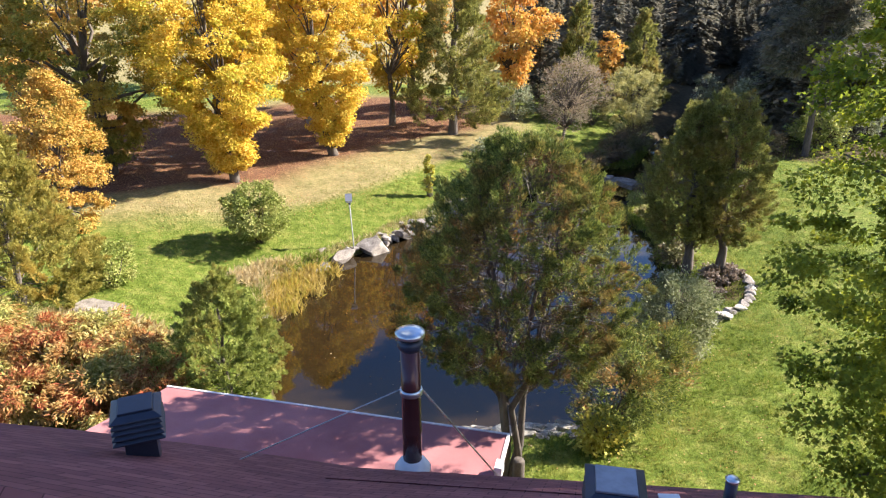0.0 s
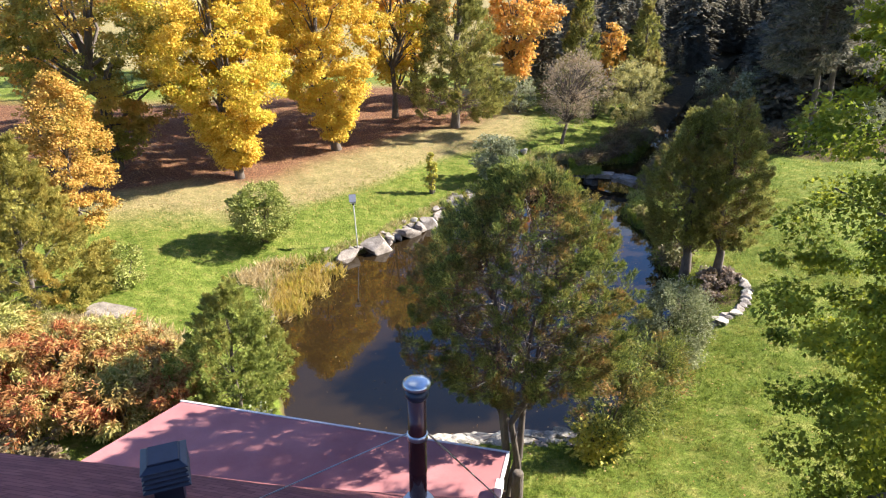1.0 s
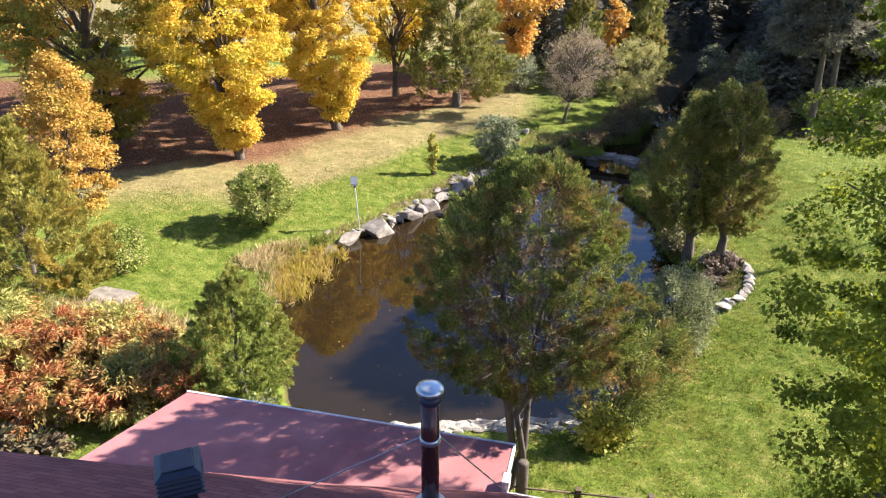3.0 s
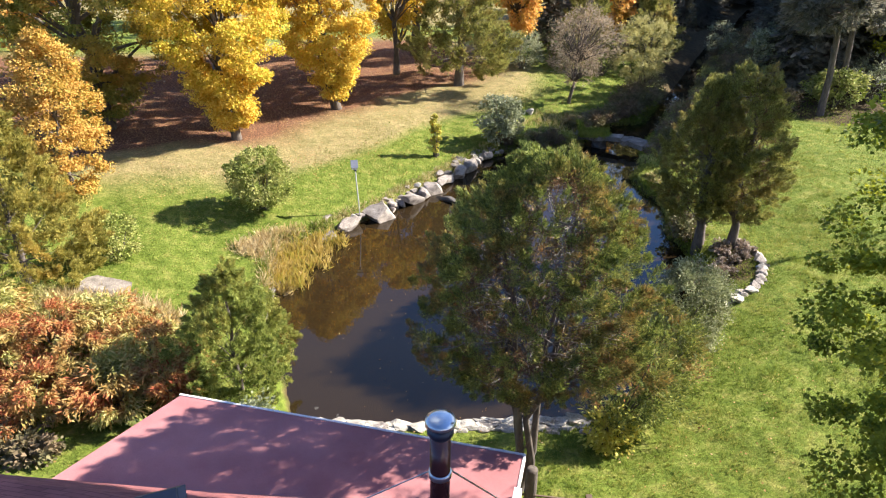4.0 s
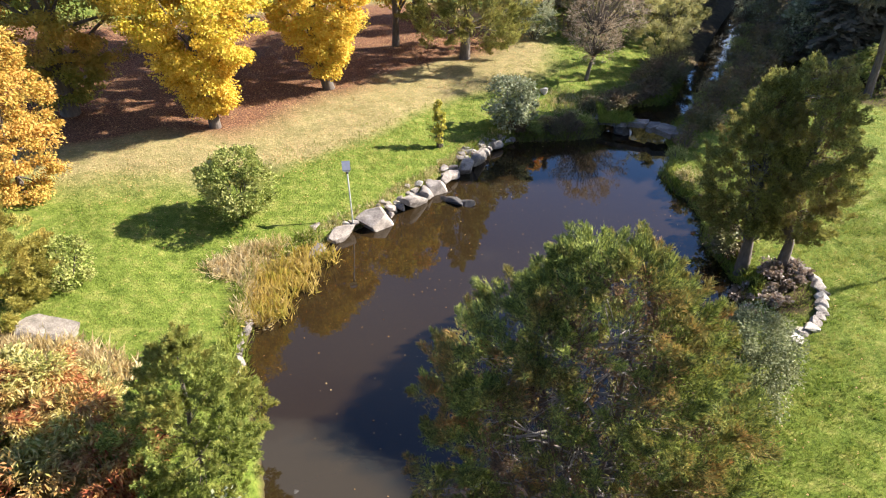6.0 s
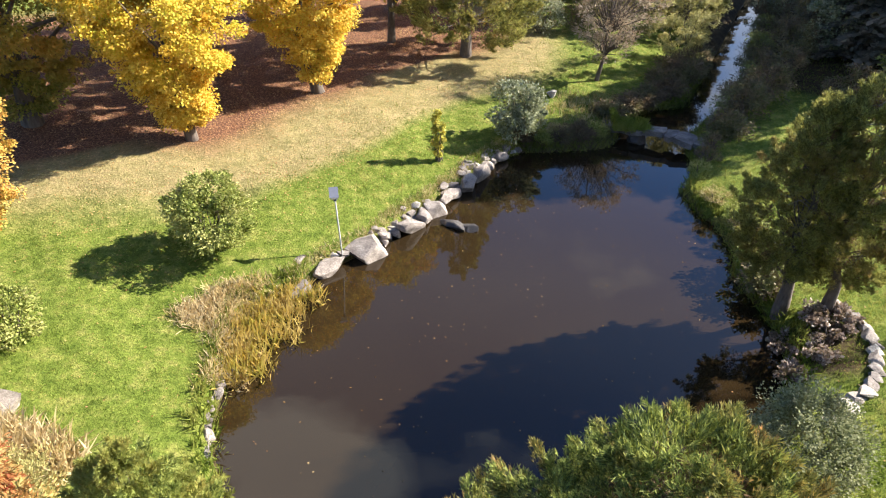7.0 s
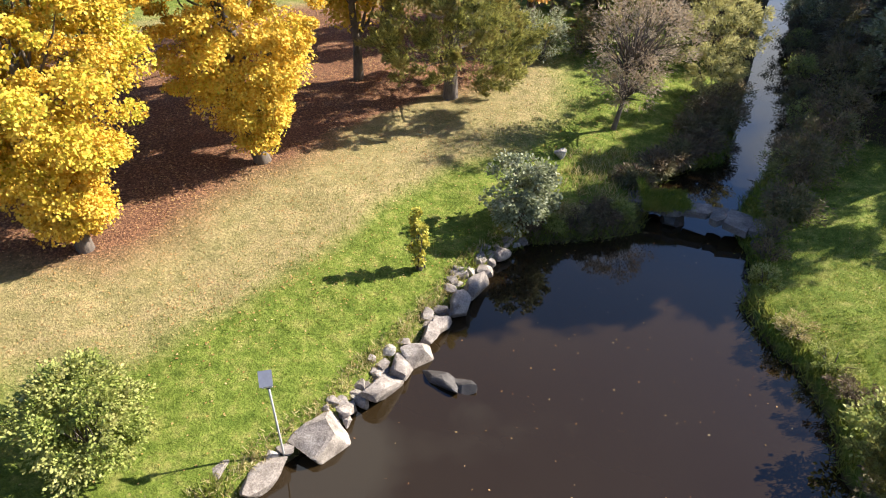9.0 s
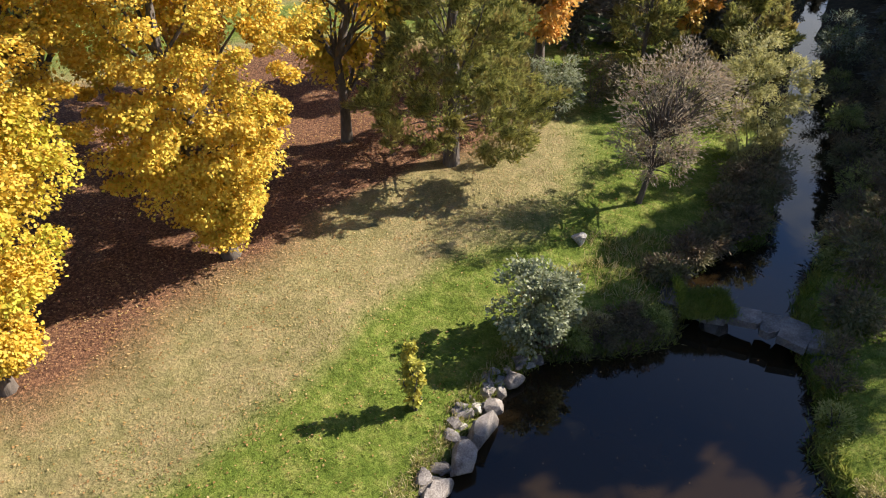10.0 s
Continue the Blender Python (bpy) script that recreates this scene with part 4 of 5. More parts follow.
# brush along the stream and the wood's edge
for k, (x, y, r, h, mat, text) in enumerate([
        (7.0, 40.5, 0.6, 0.4, M_BROWN, "low brown brush on the stream bank"), (8.3, 41.6, 0.7, 0.5, M_BROWN, "low brown brush on the stream bank"), (9.3, 42.2, 0.8, 0.7, M_BROWN, "dark brown brush on the stream bank"), (10.4, 43.7, 0.9, 1.2, M_BROWN, "dark brown brush on the stream bank"), (5.9, 39.2, 0.6, 0.5, M_BROWN, "low brown brush on the stream bank"),
        (7.8, 41.2, 0.6, 0.4, M_BROWN, "low brown brush on the stream bank"), (9.2, 43.2, 0.8, 0.7, M_BROWN, "dark brown brush on the stream bank"),
        (10.1, 44.8, 0.9, 1.1, M_BROWN, "dark brown brush on the stream bank"), (11.2, 45.4, 1.0, 1.5, M_BROWN, "dark brown brush on the stream bank"),
        (12.1, 50.9, 1.25, 4.2, M_WILLOW, "pale willow bush by the stream"), (13.9, 55.6, 1.4, 4.2, M_WILLOW, "pale willow bush by the stream"),
        (12.0, 39.3, 1.2, 1.5, M_BROWN, "brown brush leaning over the stream"), (13.5, 41.2, 1.25, 1.7, M_BROWN, "brown brush leaning over the stream"),
        (15.1, 43.5, 1.25, 1.8, M_BROWN, "brown brush leaning over the stream"), (16.7, 46.9, 1.3, 2.4, M_BROWN, "brown brush leaning over the stream"),
        (3.4, 50.0, 1.4, 2.6, M_SILVER, "grey-green bush at the lawn's edge"), (5.6, 51.5, 1.4, 2.2, M_BROWN, "brown thicket at the lawn's edge"),
        (1.9, 51.5, 1.3, 2.0, M_BROWN, "brown thicket at the lawn's edge"), (8.9, 49.8, 1.5, 2.8, M_BROWN, "brown thicket behind the grey tree"),
        (18.2, 49.6, 1.2, 2.4, M_BROWN, "brown brush leaning over the stream"), (19.7, 53.0, 1.3, 3.0, M_BROWN, "brown brush leaning over the stream"), (21.9, 57.6, 1.3, 3.0, M_BROWN, "brown brush leaning over the stream"),
        (10.6, 36.9, 0.8, 0.8, M_BROWN, "brown brush at the bridge end"), (17.4, 41.2, 1.2, 1.4, M_BROWN, "brown brush under the pine"), (21.0, 42.0, 1.4, 2.2, M_BUSH, "leafy green bush at the wood's edge"),
        (23.5, 43.0, 1.5, 2.6, M_SILVER, "grey-green bush at the wood's edge"), (13.5, 59.5, 1.8, 4.5, M_BROWN, "tall brown thicket before the dark wood"), (16.5, 61.0, 1.8, 4.5, M_BROWN, "tall brown thicket before the dark wood"), (10.0, 57.5, 1.7, 4.0, M_BROWN, "tall brown thicket before the dark wood"), (19.5, 58.5, 1.3, 3.0, M_SILVER, "grey-green bush at the wood's edge")]):
    shrub("brush" if mat is M_BROWN else "bush", 80 + k, x, y, r, h, mat, text, count=46, per=70, leaf=0.17, r_clump=0.42, shape=LEAF_LONG if mat is not M_BUSH else LEAF_PLAIN, group="brush by the stream")

for k, (x, y) in enumerate([(20.4, 51.0), (22.4, 55.0), (24.8, 58.8), (18.9, 47.6)]):
    shrub("bush", 180 + k, x, y, 1.3, 3.6, M_SILVER, "tall grey-green bush on the wood's edge", count=60, per=70, leaf=0.18, r_clump=0.42, group="bushes of the wood's edge")

rng = np.random.default_rng(260)
for k in range(13):
    f = k / 12
    x, y = 11.0 + 9.6 * f + rng.uniform(-0.2, 0.3), 40.3 + 21.0 * f ** 1.15 + rng.uniform(-0.4, 0.4)
    d = 0.55 - float(shore_distance(np.array([x]), np.array([y]))[0])
    x += max(0.0, d)
    shrub("brush", 260 + k, x, y, rng.uniform(0.6, 0.9), rng.uniform(0.7, 1.3), M_BROWN if k % 3 else M_BUSH, "dark brush hanging over the stream", count=34, per=70, leaf=0.13, r_clump=0.34, shape=LEAF_LONG, group="brush by the stream", lump=0.5)

# broad trees added at the right, mostly unseen, to shade the grass by the stream
broad_tree("maple_tree", 23, 25.5, 46.0, 3.5, 12.0, 3.0, M_MAPLE_GREEN, "broad maple added at the wood's edge for shade", r0=0.3, count=90, per=120, leaf=0.26, group="trees by the stream")
broad_tree("maple_tree", 24, 28.0, 49.5, 3.0, 12.0, 3.2, M_MAPLE_GREEN, "broad maple added at the wood's edge for shade", r0=0.3, count=90, per=120, leaf=0.26, group="trees by the stream")

# low growth beside the house
for k, (x, y, r, h) in enumerate([(-8.0, 15.2, 0.95, 1.7), (-9.3, 14.6, 1.0, 1.6), (-10.6, 15.4, 1.1, 1.7), (-11.9, 14.6, 1.1, 1.6), (-9.6, 16.2, 0.95, 1.5),
                                  (-8.3, 13.7, 0.9, 1.3), (-10.0, 13.2, 0.9, 1.2), (-12.8, 16.0, 1.1, 1.6), (-11.6, 13.0, 1.0, 1.3), (-7.0, 14.2, 0.8, 1.4)]):
    shrub("sumac_bush", 120 + k, x, y, r, h, M_SUMAC, "sumac bush in red, orange and yellow leaf", count=60, per=110, leaf=0.15, r_clump=0.28, shape=LEAF_LONG, up=-0.35, group="sumac thicket", lump=0.45)
shrub("low_shrub", 135, -5.1, 13.1, 0.85, 1.0, M_SILVER, "low grey-green shrub against the house", count=36, per=90, leaf=0.09)
shrub("low_shrub", 136, -6.6, 12.6, 0.7, 0.8, M_BUSH, "low green shrub against the house", count=30, per=80, leaf=0.09)
shrub("pale_shrub", 137, -11.7, 21.2, 0.8, 1.5, M_BUSH, "pale leafy shrub beside the olive cedar", count=50, per=90, leaf=0.085)
shrub("pale_shrub", 138, -11.0, 16.9, 0.8, 0.9, M_WILLOW, "pale leafy shrub at the boulder's foot", count=30, per=80, leaf=0.12)
for k, (x, y) in enumerate([(-12.6, 17.4), (-9.4, 16.9), (-11.9, 16.4), (-13.6, 17.0), (-8.7, 16.6)]):
    shrub("pale_shrub", 170 + k, x, y, 0.75, 0.75, M_WILLOW, "low pale weedy shrub round the boulder", count=30, per=80, leaf=0.1, shape=LEAF_LONG, up=0.3, group="weeds round the boulder", lump=0.5)
shrub("low_cedar", 139, 4.0, 14.6, 1.25, 2.1, M_CEDAR, "low spreading juniper under the cedar", count=90, per=90, leaf=0.13, shape=SPRAY, up=0.3)
shrub("low_cedar", 140, 5.2, 16.0, 1.15, 1.9, M_CEDAR, "low dark juniper by the shore", count=80, per=90, leaf=0.13, shape=SPRAY, up=0.3)
shrub("golden_shrub", 141, 3.45, 13.6, 0.42, 0.8, M_SAPLING, "low golden shrub under the cedar", count=26, per=60, leaf=0.11)
for k, (x, y, r, h) in enumerate([(8.7, 22.6, 0.6, 0.32), (9.4, 23.3, 0.6, 0.35), (9.9, 23.9, 0.5, 0.32), (8.3, 23.3, 0.45, 0.3), (9.2, 24.1, 0.4, 0.3), (8.1, 21.9, 0.4, 0.3)]):
    shrub("ground_cover", 142 + 300 * (k > 0) + k, x, y, r, h, M_PINKLEAF, "pinkish leaved ground cover among border stones", count=16, per=60, leaf=0.11, r_clump=0.15, lump=0.7, group="plants of the stone-edged bed")
shrub("shore_bush", 144, 8.5, 25.6, 0.65, 0.7, M_BROWN, "straggling brown bush over the water", count=30, per=50, leaf=0.12)
shrub("shore_bush", 145, 8.9, 27.0, 0.8, 1.0, M_BUSH, "straggling green bush over the water", count=34, per=60, leaf=0.12)


for k, (x, y, r, h, mat) in enumerate([(1.9, 36.2, 0.4, 0.4, M_BROWN), (2.7, 36.2, 0.4, 0.45, M_BUSH), (3.5, 36.3, 0.45, 0.5, M_BROWN), (4.4, 36.6, 0.45, 0.45, M_BROWN), (5.1, 37.0, 0.4, 0.4, M_BUSH), (3.1, 36.7, 0.4, 0.4, M_DRYGRASS), (4.2, 37.1, 0.4, 0.4, M_BROWN)]):
    shrub("bank_plant", 190 + k, x, y, r, h, mat, "straggling brown plant over the far bank", count=30, per=70, leaf=0.11, r_clump=0.24, shape=LEAF_LONG, up=0.1, group="plants of the far bank", lump=0.5)
for k, (x, y, r, h, mat) in enumerate([(8.55, 33.3, 0.45, 0.5, M_BUSH), (8.5, 31.0, 0.5, 0.5, M_DRYGRASS), (8.9, 29.7, 0.55, 0.6, M_BUSH), (9.0, 28.6, 0.5, 0.55, M_BROWN), (9.2, 34.6, 0.5, 0.5, M_BROWN), (9.6, 35.6, 0.6, 0.6, M_BROWN)]):
    shrub("bank_plant", 160 + k, x, y, r, h, mat, "straggling waterside plant on the grassy bank", count=22, per=60, leaf=0.1, r_clump=0.2, shape=LEAF_LONG, up=0.4, group="waterside plants", lump=0.5)


def bare_tree():
    rng = np.random.default_rng(150)
    x, y = 5.85, 43.3
    g = ground_at(x, y)
    root = empty("bare_tree", x, y, g)
    v, f, s = [], [], []
    c, out = clumps(rng, 0.4, 0, 1.3, 5.7, 1.9, profile_round, 140, 0.25, (0.3, 0), 0.2)
    stem = [Vector(q) for q in ((0, 0, -0.2), (0.15, 0.05, 0.6), (0.3, 0.1, 1.3), (0.25, 0.1, 2.4), (0.45, 0.1, 4.4))]
    ring_tube(v, f, s, stem, [0.13, 0.1, 0.085, 0.06, 0.015], 7)
    for t in c:
        j = 2 if t[2] < 3 else 3
        ring_tube(v, f, s, bent(stem[j], t, rng, 0.12, 4), [0.04, 0.028, 0.018, 0.011, 0.005], 4)
    mesh_object("trunk", v, f, s, M_BARK, root, smooth=True)
    p, d, oo = leaves_in(rng, c, out, 62, 0.42, 0.8)
    n = len(p)
    scatter("crown", p, d + oo + rng.normal(size=(n, 3)) * 0.4 + np.array((0, 0, 0.3)), rng.normal(size=(n, 3)), rng.uniform(0.6, 1.4, n) * 0.13, LEAF_LONG, M_GREYTWIG, root)
    return tagged(root, "nearly bare grey-brown ornamental tree on the lawn", "tree")


bare_tree()


def pine_tree(seed, x, y, tall, radius, bare, per=80, profile=profile_cone):
    rng = np.random.default_rng(seed)
    root = empty("pine_tree", x, y, ground_at(x, y))
    v, f, s = [], [], []
    k = tall / 12.4
    stem = [Vector(q) for q in ((0, 0, -0.3), (0.0, 0, 2.0 * k), (-0.25, 0, 6.0 * k), (-0.3, 0, 9.5 * k), (-0.2, 0, tall))]
    ring_tube(v, f, s, stem, [0.22, 0.17, 0.14, 0.09, 0.03], 9)
    c, out = clumps(rng, -0.3, 0, bare, tall + 0.2, radius, profile, 190, 0.3, (0, 0), 0.3)
    for t in c:
        ring_tube(v, f, s, bent((-0.27, 0, min(tall - 0.4, t[2] + 0.2)), t, rng, 0.08, 3), [0.03, 0.022, 0.014, 0.006], 5)
    mesh_object("trunk", v, f, s, M_BARK, root, smooth=True)
    p, d, oo = leaves_in(rng, c, out, per, 0.6, 0.5)
    n = len(p)
    scatter("crown", p, d + oo, rng.normal(size=(n, 3)) + np.array((0, 0, 0.8)), rng.uniform(0.25, 0.55, n), SPRAY, M_SPRUCE, root)
    return tagged(root, "tall pine with a bare grey trunk", "pine tree", "pines beyond the bridge")


pine_tree(151, 19.6, 40.3, 12.4, 2.8, 4.5)
# second pine, added for its shade over the pond's far end
pine_tree(152, 21.8, 43.2, 12.6, 2.4, 7.0, 50, profile_flame)


# ---- stones ----
def rock(name, seed, x, y, z, sx, sy, sz, mat, label, turn=0.0, group="", sub=3, cuts=11, category="stone", parent=None):
    """An angular stone: a rough ball with flat faces cut off it."""
    rng = np.random.default_rng(seed)
    bm = bmesh.new()
    bmesh.ops.create_icosphere(bm, subdivisions=sub, radius=0.62)
    planes = []
    for k in range(cuts):
        d = Vector(rng.normal(size=3)).normalized()
        planes.append((d, rng.uniform(0.24, 0.38)))
    tilt = Vector((rng.normal() * 0.12, rng.normal() * 0.12, 1)).normalized()
    planes += [(tilt, 0.33), (Vector((0, 0, -1)), 0.36)] + [(Vector((math.cos(a), math.sin(a), rng.normal() * 0.15)).normalized(), rng.uniform(0.4, 0.5)) for a in (0.2, 1.7, 3.3, 4.9)]
    shift = Vector(rng.uniform(-50, 50, 3))
    for w in bm.verts:
        for d, lim in planes:
            over = w.co.dot(d) - lim
            if over > 0:
                w.co -= d * over
        w.co *= 1 + 0.07 * noise.noise(w.co * 2.2 + shift) + 0.03 * noise.noise(w.co * 8 + shift)
    me = bpy.data.meshes.new(name)
    bm.to_mesh(me)
    bm.free()
    me.materials.append(mat)
    ob = new(name, me)
    ob.matrix_basis = pose(x, y, z, rng.uniform(-8, 8), rng.uniform(-8, 8), turn) @ Matrix.Diagonal((sx, sy, sz * 1.1, 1))
    if parent is not None:
        ob.parent = parent
        return ob
    return tagged(ob, label, category, group)


G_SHORE = "boulders along the pond shore"
for k, (x, y, z, sx, sy, sz, turn) in enumerate([
        (-5.72, 26.25, 0.34, 0.8, 0.7, 0.55, 20), (-5.35, 25.05, 0.1, 0.6, 1.0, 0.4, -25), (-4.8, 26.3, 0.2, 1.35, 0.65, 0.62, 38), (-3.8, 27.4, 0.12, 1.6, 1.15, 1.25, 35),
        (-3.2, 28.2, 0.2, 0.6, 0.45, 0.5, 40), (-2.5, 28.95, 0.22, 1.3, 0.8, 0.65, 52), (-2.05, 29.7, 0.2, 0.9, 0.65, 0.6, 60), (-1.6, 30.25, 0.22, 0.95, 0.75, 0.7, 20),
        (-1.3, 30.95, 0.22, 0.7, 0.5, 0.55, 70), (-1.0, 31.4, 0.16, 0.8, 0.5, 0.5, 60), (-0.55, 32.1, 0.25, 1.1, 0.7, 0.7, 75), (-0.1, 32.95, 0.28, 1.35, 0.8, 0.75, 65),
        (0.3, 33.9, 0.2, 0.6, 0.5, 0.5, 10), (0.15, 34.7, 0.3, 0.6, 0.45, 0.5, 80), (0.8, 34.95, 0.22, 0.7, 0.5, 0.45, 30), (-0.45, 33.7, 0.4, 0.55, 0.35, 0.35, 30)]):
    rock("boulder", 200 + k, x, y, z, sx, sy, sz, M_STONE, "angular grey-pink boulder at the water's edge", turn, G_SHORE, cuts=7)
rng = np.random.default_rng(230)
for k in range(64):
    f = rng.random()
    i = int(rng.integers(9, 16))
    (ax, ay), (bx, by) = POND[i], POND[i + 1]
    x, y = ax + (bx - ax) * f - rng.uniform(-0.05, 0.45), ay + (by - ay) * f + rng.uniform(0.0, 0.25)
    s = rng.uniform(0.2, 0.5)
    rock("stone", 1240 + k, x, y, max(0.12, ground_at(x, y)) + 0.02, s * 1.3, s, s * 0.8, M_STONE if k % 5 else M_STONE_WHITE, "small grey stone packed along the shore", rng.uniform(0, 180), G_SHORE, 2)
for k in range(110):
    f = (k % 55) / 54
    back = k >= 55
    x = -4.5 + 7.7 * f + rng.uniform(-0.1, 0.1)
    y = 14.4 - 0.34 * back + 0.4 * max(0, f - 0.5) + rng.uniform(-0.12, 0.12)
    s = rng.uniform(0.22, 0.42) if back else rng.uniform(0.3, 0.52)
    rock("limestone", 1400 + k, x, y, max(0.1, ground_at(x, y)) + (0.0 if back else 0.03), s * 1.45, s, s * 0.6, M_STONE_WHITE if k % 6 else M_STONE, "pale limestone block edging the pond", rng.uniform(-25, 25), "limestone edging of the pond", 2)
BED_EDGE = [(8.15, 20.15), (8.7, 20.55), (9.25, 20.95), (9.7, 21.5), (10.05, 22.1), (10.25, 22.75), (10.35, 23.4), (10.3, 24.0), (10.1, 24.55)]
for k in range(17):
    f = k / 2
    (ax, ay), (bx, by) = BED_EDGE[min(int(f), 7)], BED_EDGE[min(int(f), 7) + 1]
    x, y = ax + (bx - ax) * (f - min(int(f), 7)), ay + (by - ay) * (f - min(int(f), 7))
    s = rng.uniform(0.42, 0.62) + 0.2 * (k in (2, 4))
    turn = math.degrees(math.atan2(by - ay, bx - ax))
    rock("border_stone", 310 + k, x, y, ground_at(x, y) + 0.05, s * 1.25, s * 0.9, s * 0.42, M_STONE_WHITE if k in (0, 2, 4, 9) else M_STONE, "flat pale border stone round a planting bed", turn + rng.uniform(-15, 15), "border stones of the bed", cuts=15)
for k in range(16):
    f = k / 15
    x, y = -5.9 - 0.5 * math.sin(f * 2.4) + rng.uniform(-0.15, 0.05), 18.4 + 3.0 * f
    s = rng.uniform(0.18, 0.36)
    rock("stone", 330 + k, x - 0.1, y, 0.14, s * 1.3, s, s, M_STONE, "small pale stone in the pond's edge", rng.uniform(0, 180), "stones of the west bank", 2)
rock("boulder", 354, -11.15, 18.75, ground_at(-11.15, 18.75) + 0.05, 2.5, 1.7, 1.0, M_BOULDER, "large lichen-covered boulder in the grass", 10, sub=4, cuts=14)
rock("boulder", 351, 3.35, 40.6, ground_at(3.35, 40.6) + 0.12, 0.55, 0.45, 0.5, M_STONE_WHITE, "pale boulder in the long grass")
rock("wet_rock", 352, -1.1, 29.5, -0.02, 1.5, 0.62, 0.45, M_STONE_DARK, "dark wet rock rising out of the pond", -42)
rock("wet_rock", 353, -0.4, 29.2, -0.02, 0.9, 0.5, 0.48, M_STONE_DARK, "dark wet rock rising out of the pond", -50)
for k in range(3):
    x, y = -10.3 + 0.55 * k, 12.0 + 0.25 * (k % 2)
    # pale leaves given the brown brush colour to stand for the shade here
    shrub("ground_cover", 360 + k, x, y, 0.5, 0.5, M_BROWN, "big pale-leaved plant in the bank, browned for shade", count=22, per=34, leaf=0.13, r_clump=0.24, group="pale plants beside the house")
for k in range(12):
    x, y = rng.uniform(-4.2, 2.0), rng.uniform(14.75, 15.3)
    rock("sunken_stone", 372 + k, x, y, -0.05, rng.uniform(0.3, 0.6), 0.35, 0.12, M_STONE_DARK, "brown sunken stone just under the shore", rng.uniform(0, 180), "sunken stones", 2)


def stone_bridge():
    root = tagged(empty("stone_bridge", 7.5, 37.2, 0.0), "low bridge of weathered grey stone slabs over the stream", "bridge")
    a, b = Vector((5.5, 38.3, 0)), Vector((9.7, 36.05, 0))
    along = (b - a).normalized()
    across = Vector((-along.y, along.x, 0))
    rng = np.random.default_rng(380)
    cuts = [0.0, 0.14, 0.31, 0.42, 0.6, 0.71, 0.88, 1.0]
    for f0, f1 in zip(cuts, cuts[1:]):
        f1 -= 0.004
        bm = bmesh.new()
        half = 0.5 + rng.uniform(-0.14, 0.12)
        ring = []
        for f in (f0, f0 + (f1 - f0) / 2, f1):
            z = 0.5 + 0.2 * math.sin(math.pi * f) + rng.uniform(-0.025, 0.025)
            c = a.lerp(b, f) - Vector((7.5, 37.2, 0))
            ring.append([c - across * half, c - across * half * 0.3, c + across * half * 0.4, c + across * half])
            for q in ring[-1]:
                q.z = z + rng.uniform(-0.06, 0.05)
                q.x += rng.uniform(-0.05, 0.05)
                q.y += rng.uniform(-0.08, 0.08)
        rows = [[bm.verts.new(q) for q in r] for r in ring]
        low = [[bm.verts.new(q - Vector((0, 0, 0.2 + rng.uniform(0, 0.06)))) for q in r] for r in ring]
        for i in range(2):
            for j in range(3):
                bm.faces.new((rows[i][j], rows[i + 1][j], rows[i + 1][j + 1], rows[i][j + 1]))
                bm.faces.new((low[i][j], low[i][j + 1], low[i + 1][j + 1], low[i + 1][j]))
        for i in range(2):
            bm.faces.new((rows[i][0], low[i][0], low[i + 1][0], rows[i + 1][0]))
            bm.faces.new((rows[i][3], rows[i + 1][3], low[i + 1][3], low[i][3]))
        for j in range(3):
            bm.faces.new((rows[0][j], rows[0][j + 1], low[0][j + 1], low[0][j]))
            bm.faces.new((rows[2][j], low[2][j], low[2][j + 1], rows[2][j + 1]))
        bmesh.ops.recalc_face_normals(bm, faces=bm.faces)
        part("slab", bm, M_STONE_GREY, root)
    for k, (x, y, s) in enumerate([(6.9, 37.2, 0.8), (7.05, 37.75, 0.75), (5.6, 37.9, 0.9), (9.5, 36.3, 0.9), (9.75, 36.9, 0.7), (5.2, 37.3, 0.7), (9.3, 35.6, 0.6)]):
        rock("footing", 390 + k, x - 7.5, y - 37.2, 0.12, s, s * 0.8, 0.75, M_STONE_DARK, "", 30 * k, parent=root)
    return root


stone_bridge()


# ---- house ----
EAVE_R, U, V = Vector((1.12, 10.15, 0)), Vector((-0.982, 0.188, 0)), Vector((-0.188, -0.982, 0))


def house_point(u, v, z):
    """u along the eave from its right corner, v from the eave back to the ridge."""
    p = EAVE_R + U * u + V * v
    return Vector((p.x, p.y, z))


def slab(corners, thick, name, mat, parent, label=""):
    """A sloping plate from its top corners."""
    bm = bmesh.new()
    top = [bm.verts.new(c) for c in corners]
    low = [bm.verts.new(Vector(c) - Vector((0, 0, thick))) for c in corners]
    bm.faces.new(top)
    bm.faces.new(low[::-1])
    n = len(top)
    for i in range(n):
        bm.faces.new((top[i], low[i], low[(i + 1) % n], top[(i + 1) % n]))
    bmesh.ops.recalc_face_normals(bm, faces=bm.faces)
    return part(name, bm, mat, parent, label)


house = tagged(empty("house", 0, 0, 0), "low house with dark red shingles and a flat red wing roof", "house")


def wing_z(v):
    return 3.4 + 0.06 * v


def break_v(u):
    return 4.1 + 0.09 * (u - 1.1)


def break_z(u):
    w = u - 1.1
    return 5.7 - 0.04 * w if w < 0 else 5.7 + 0.075 * w - 0.008 * w * w


def upper(u, v):
    return house_point(u, v, break_z(u) + 0.66 * (v - break_v(u)))


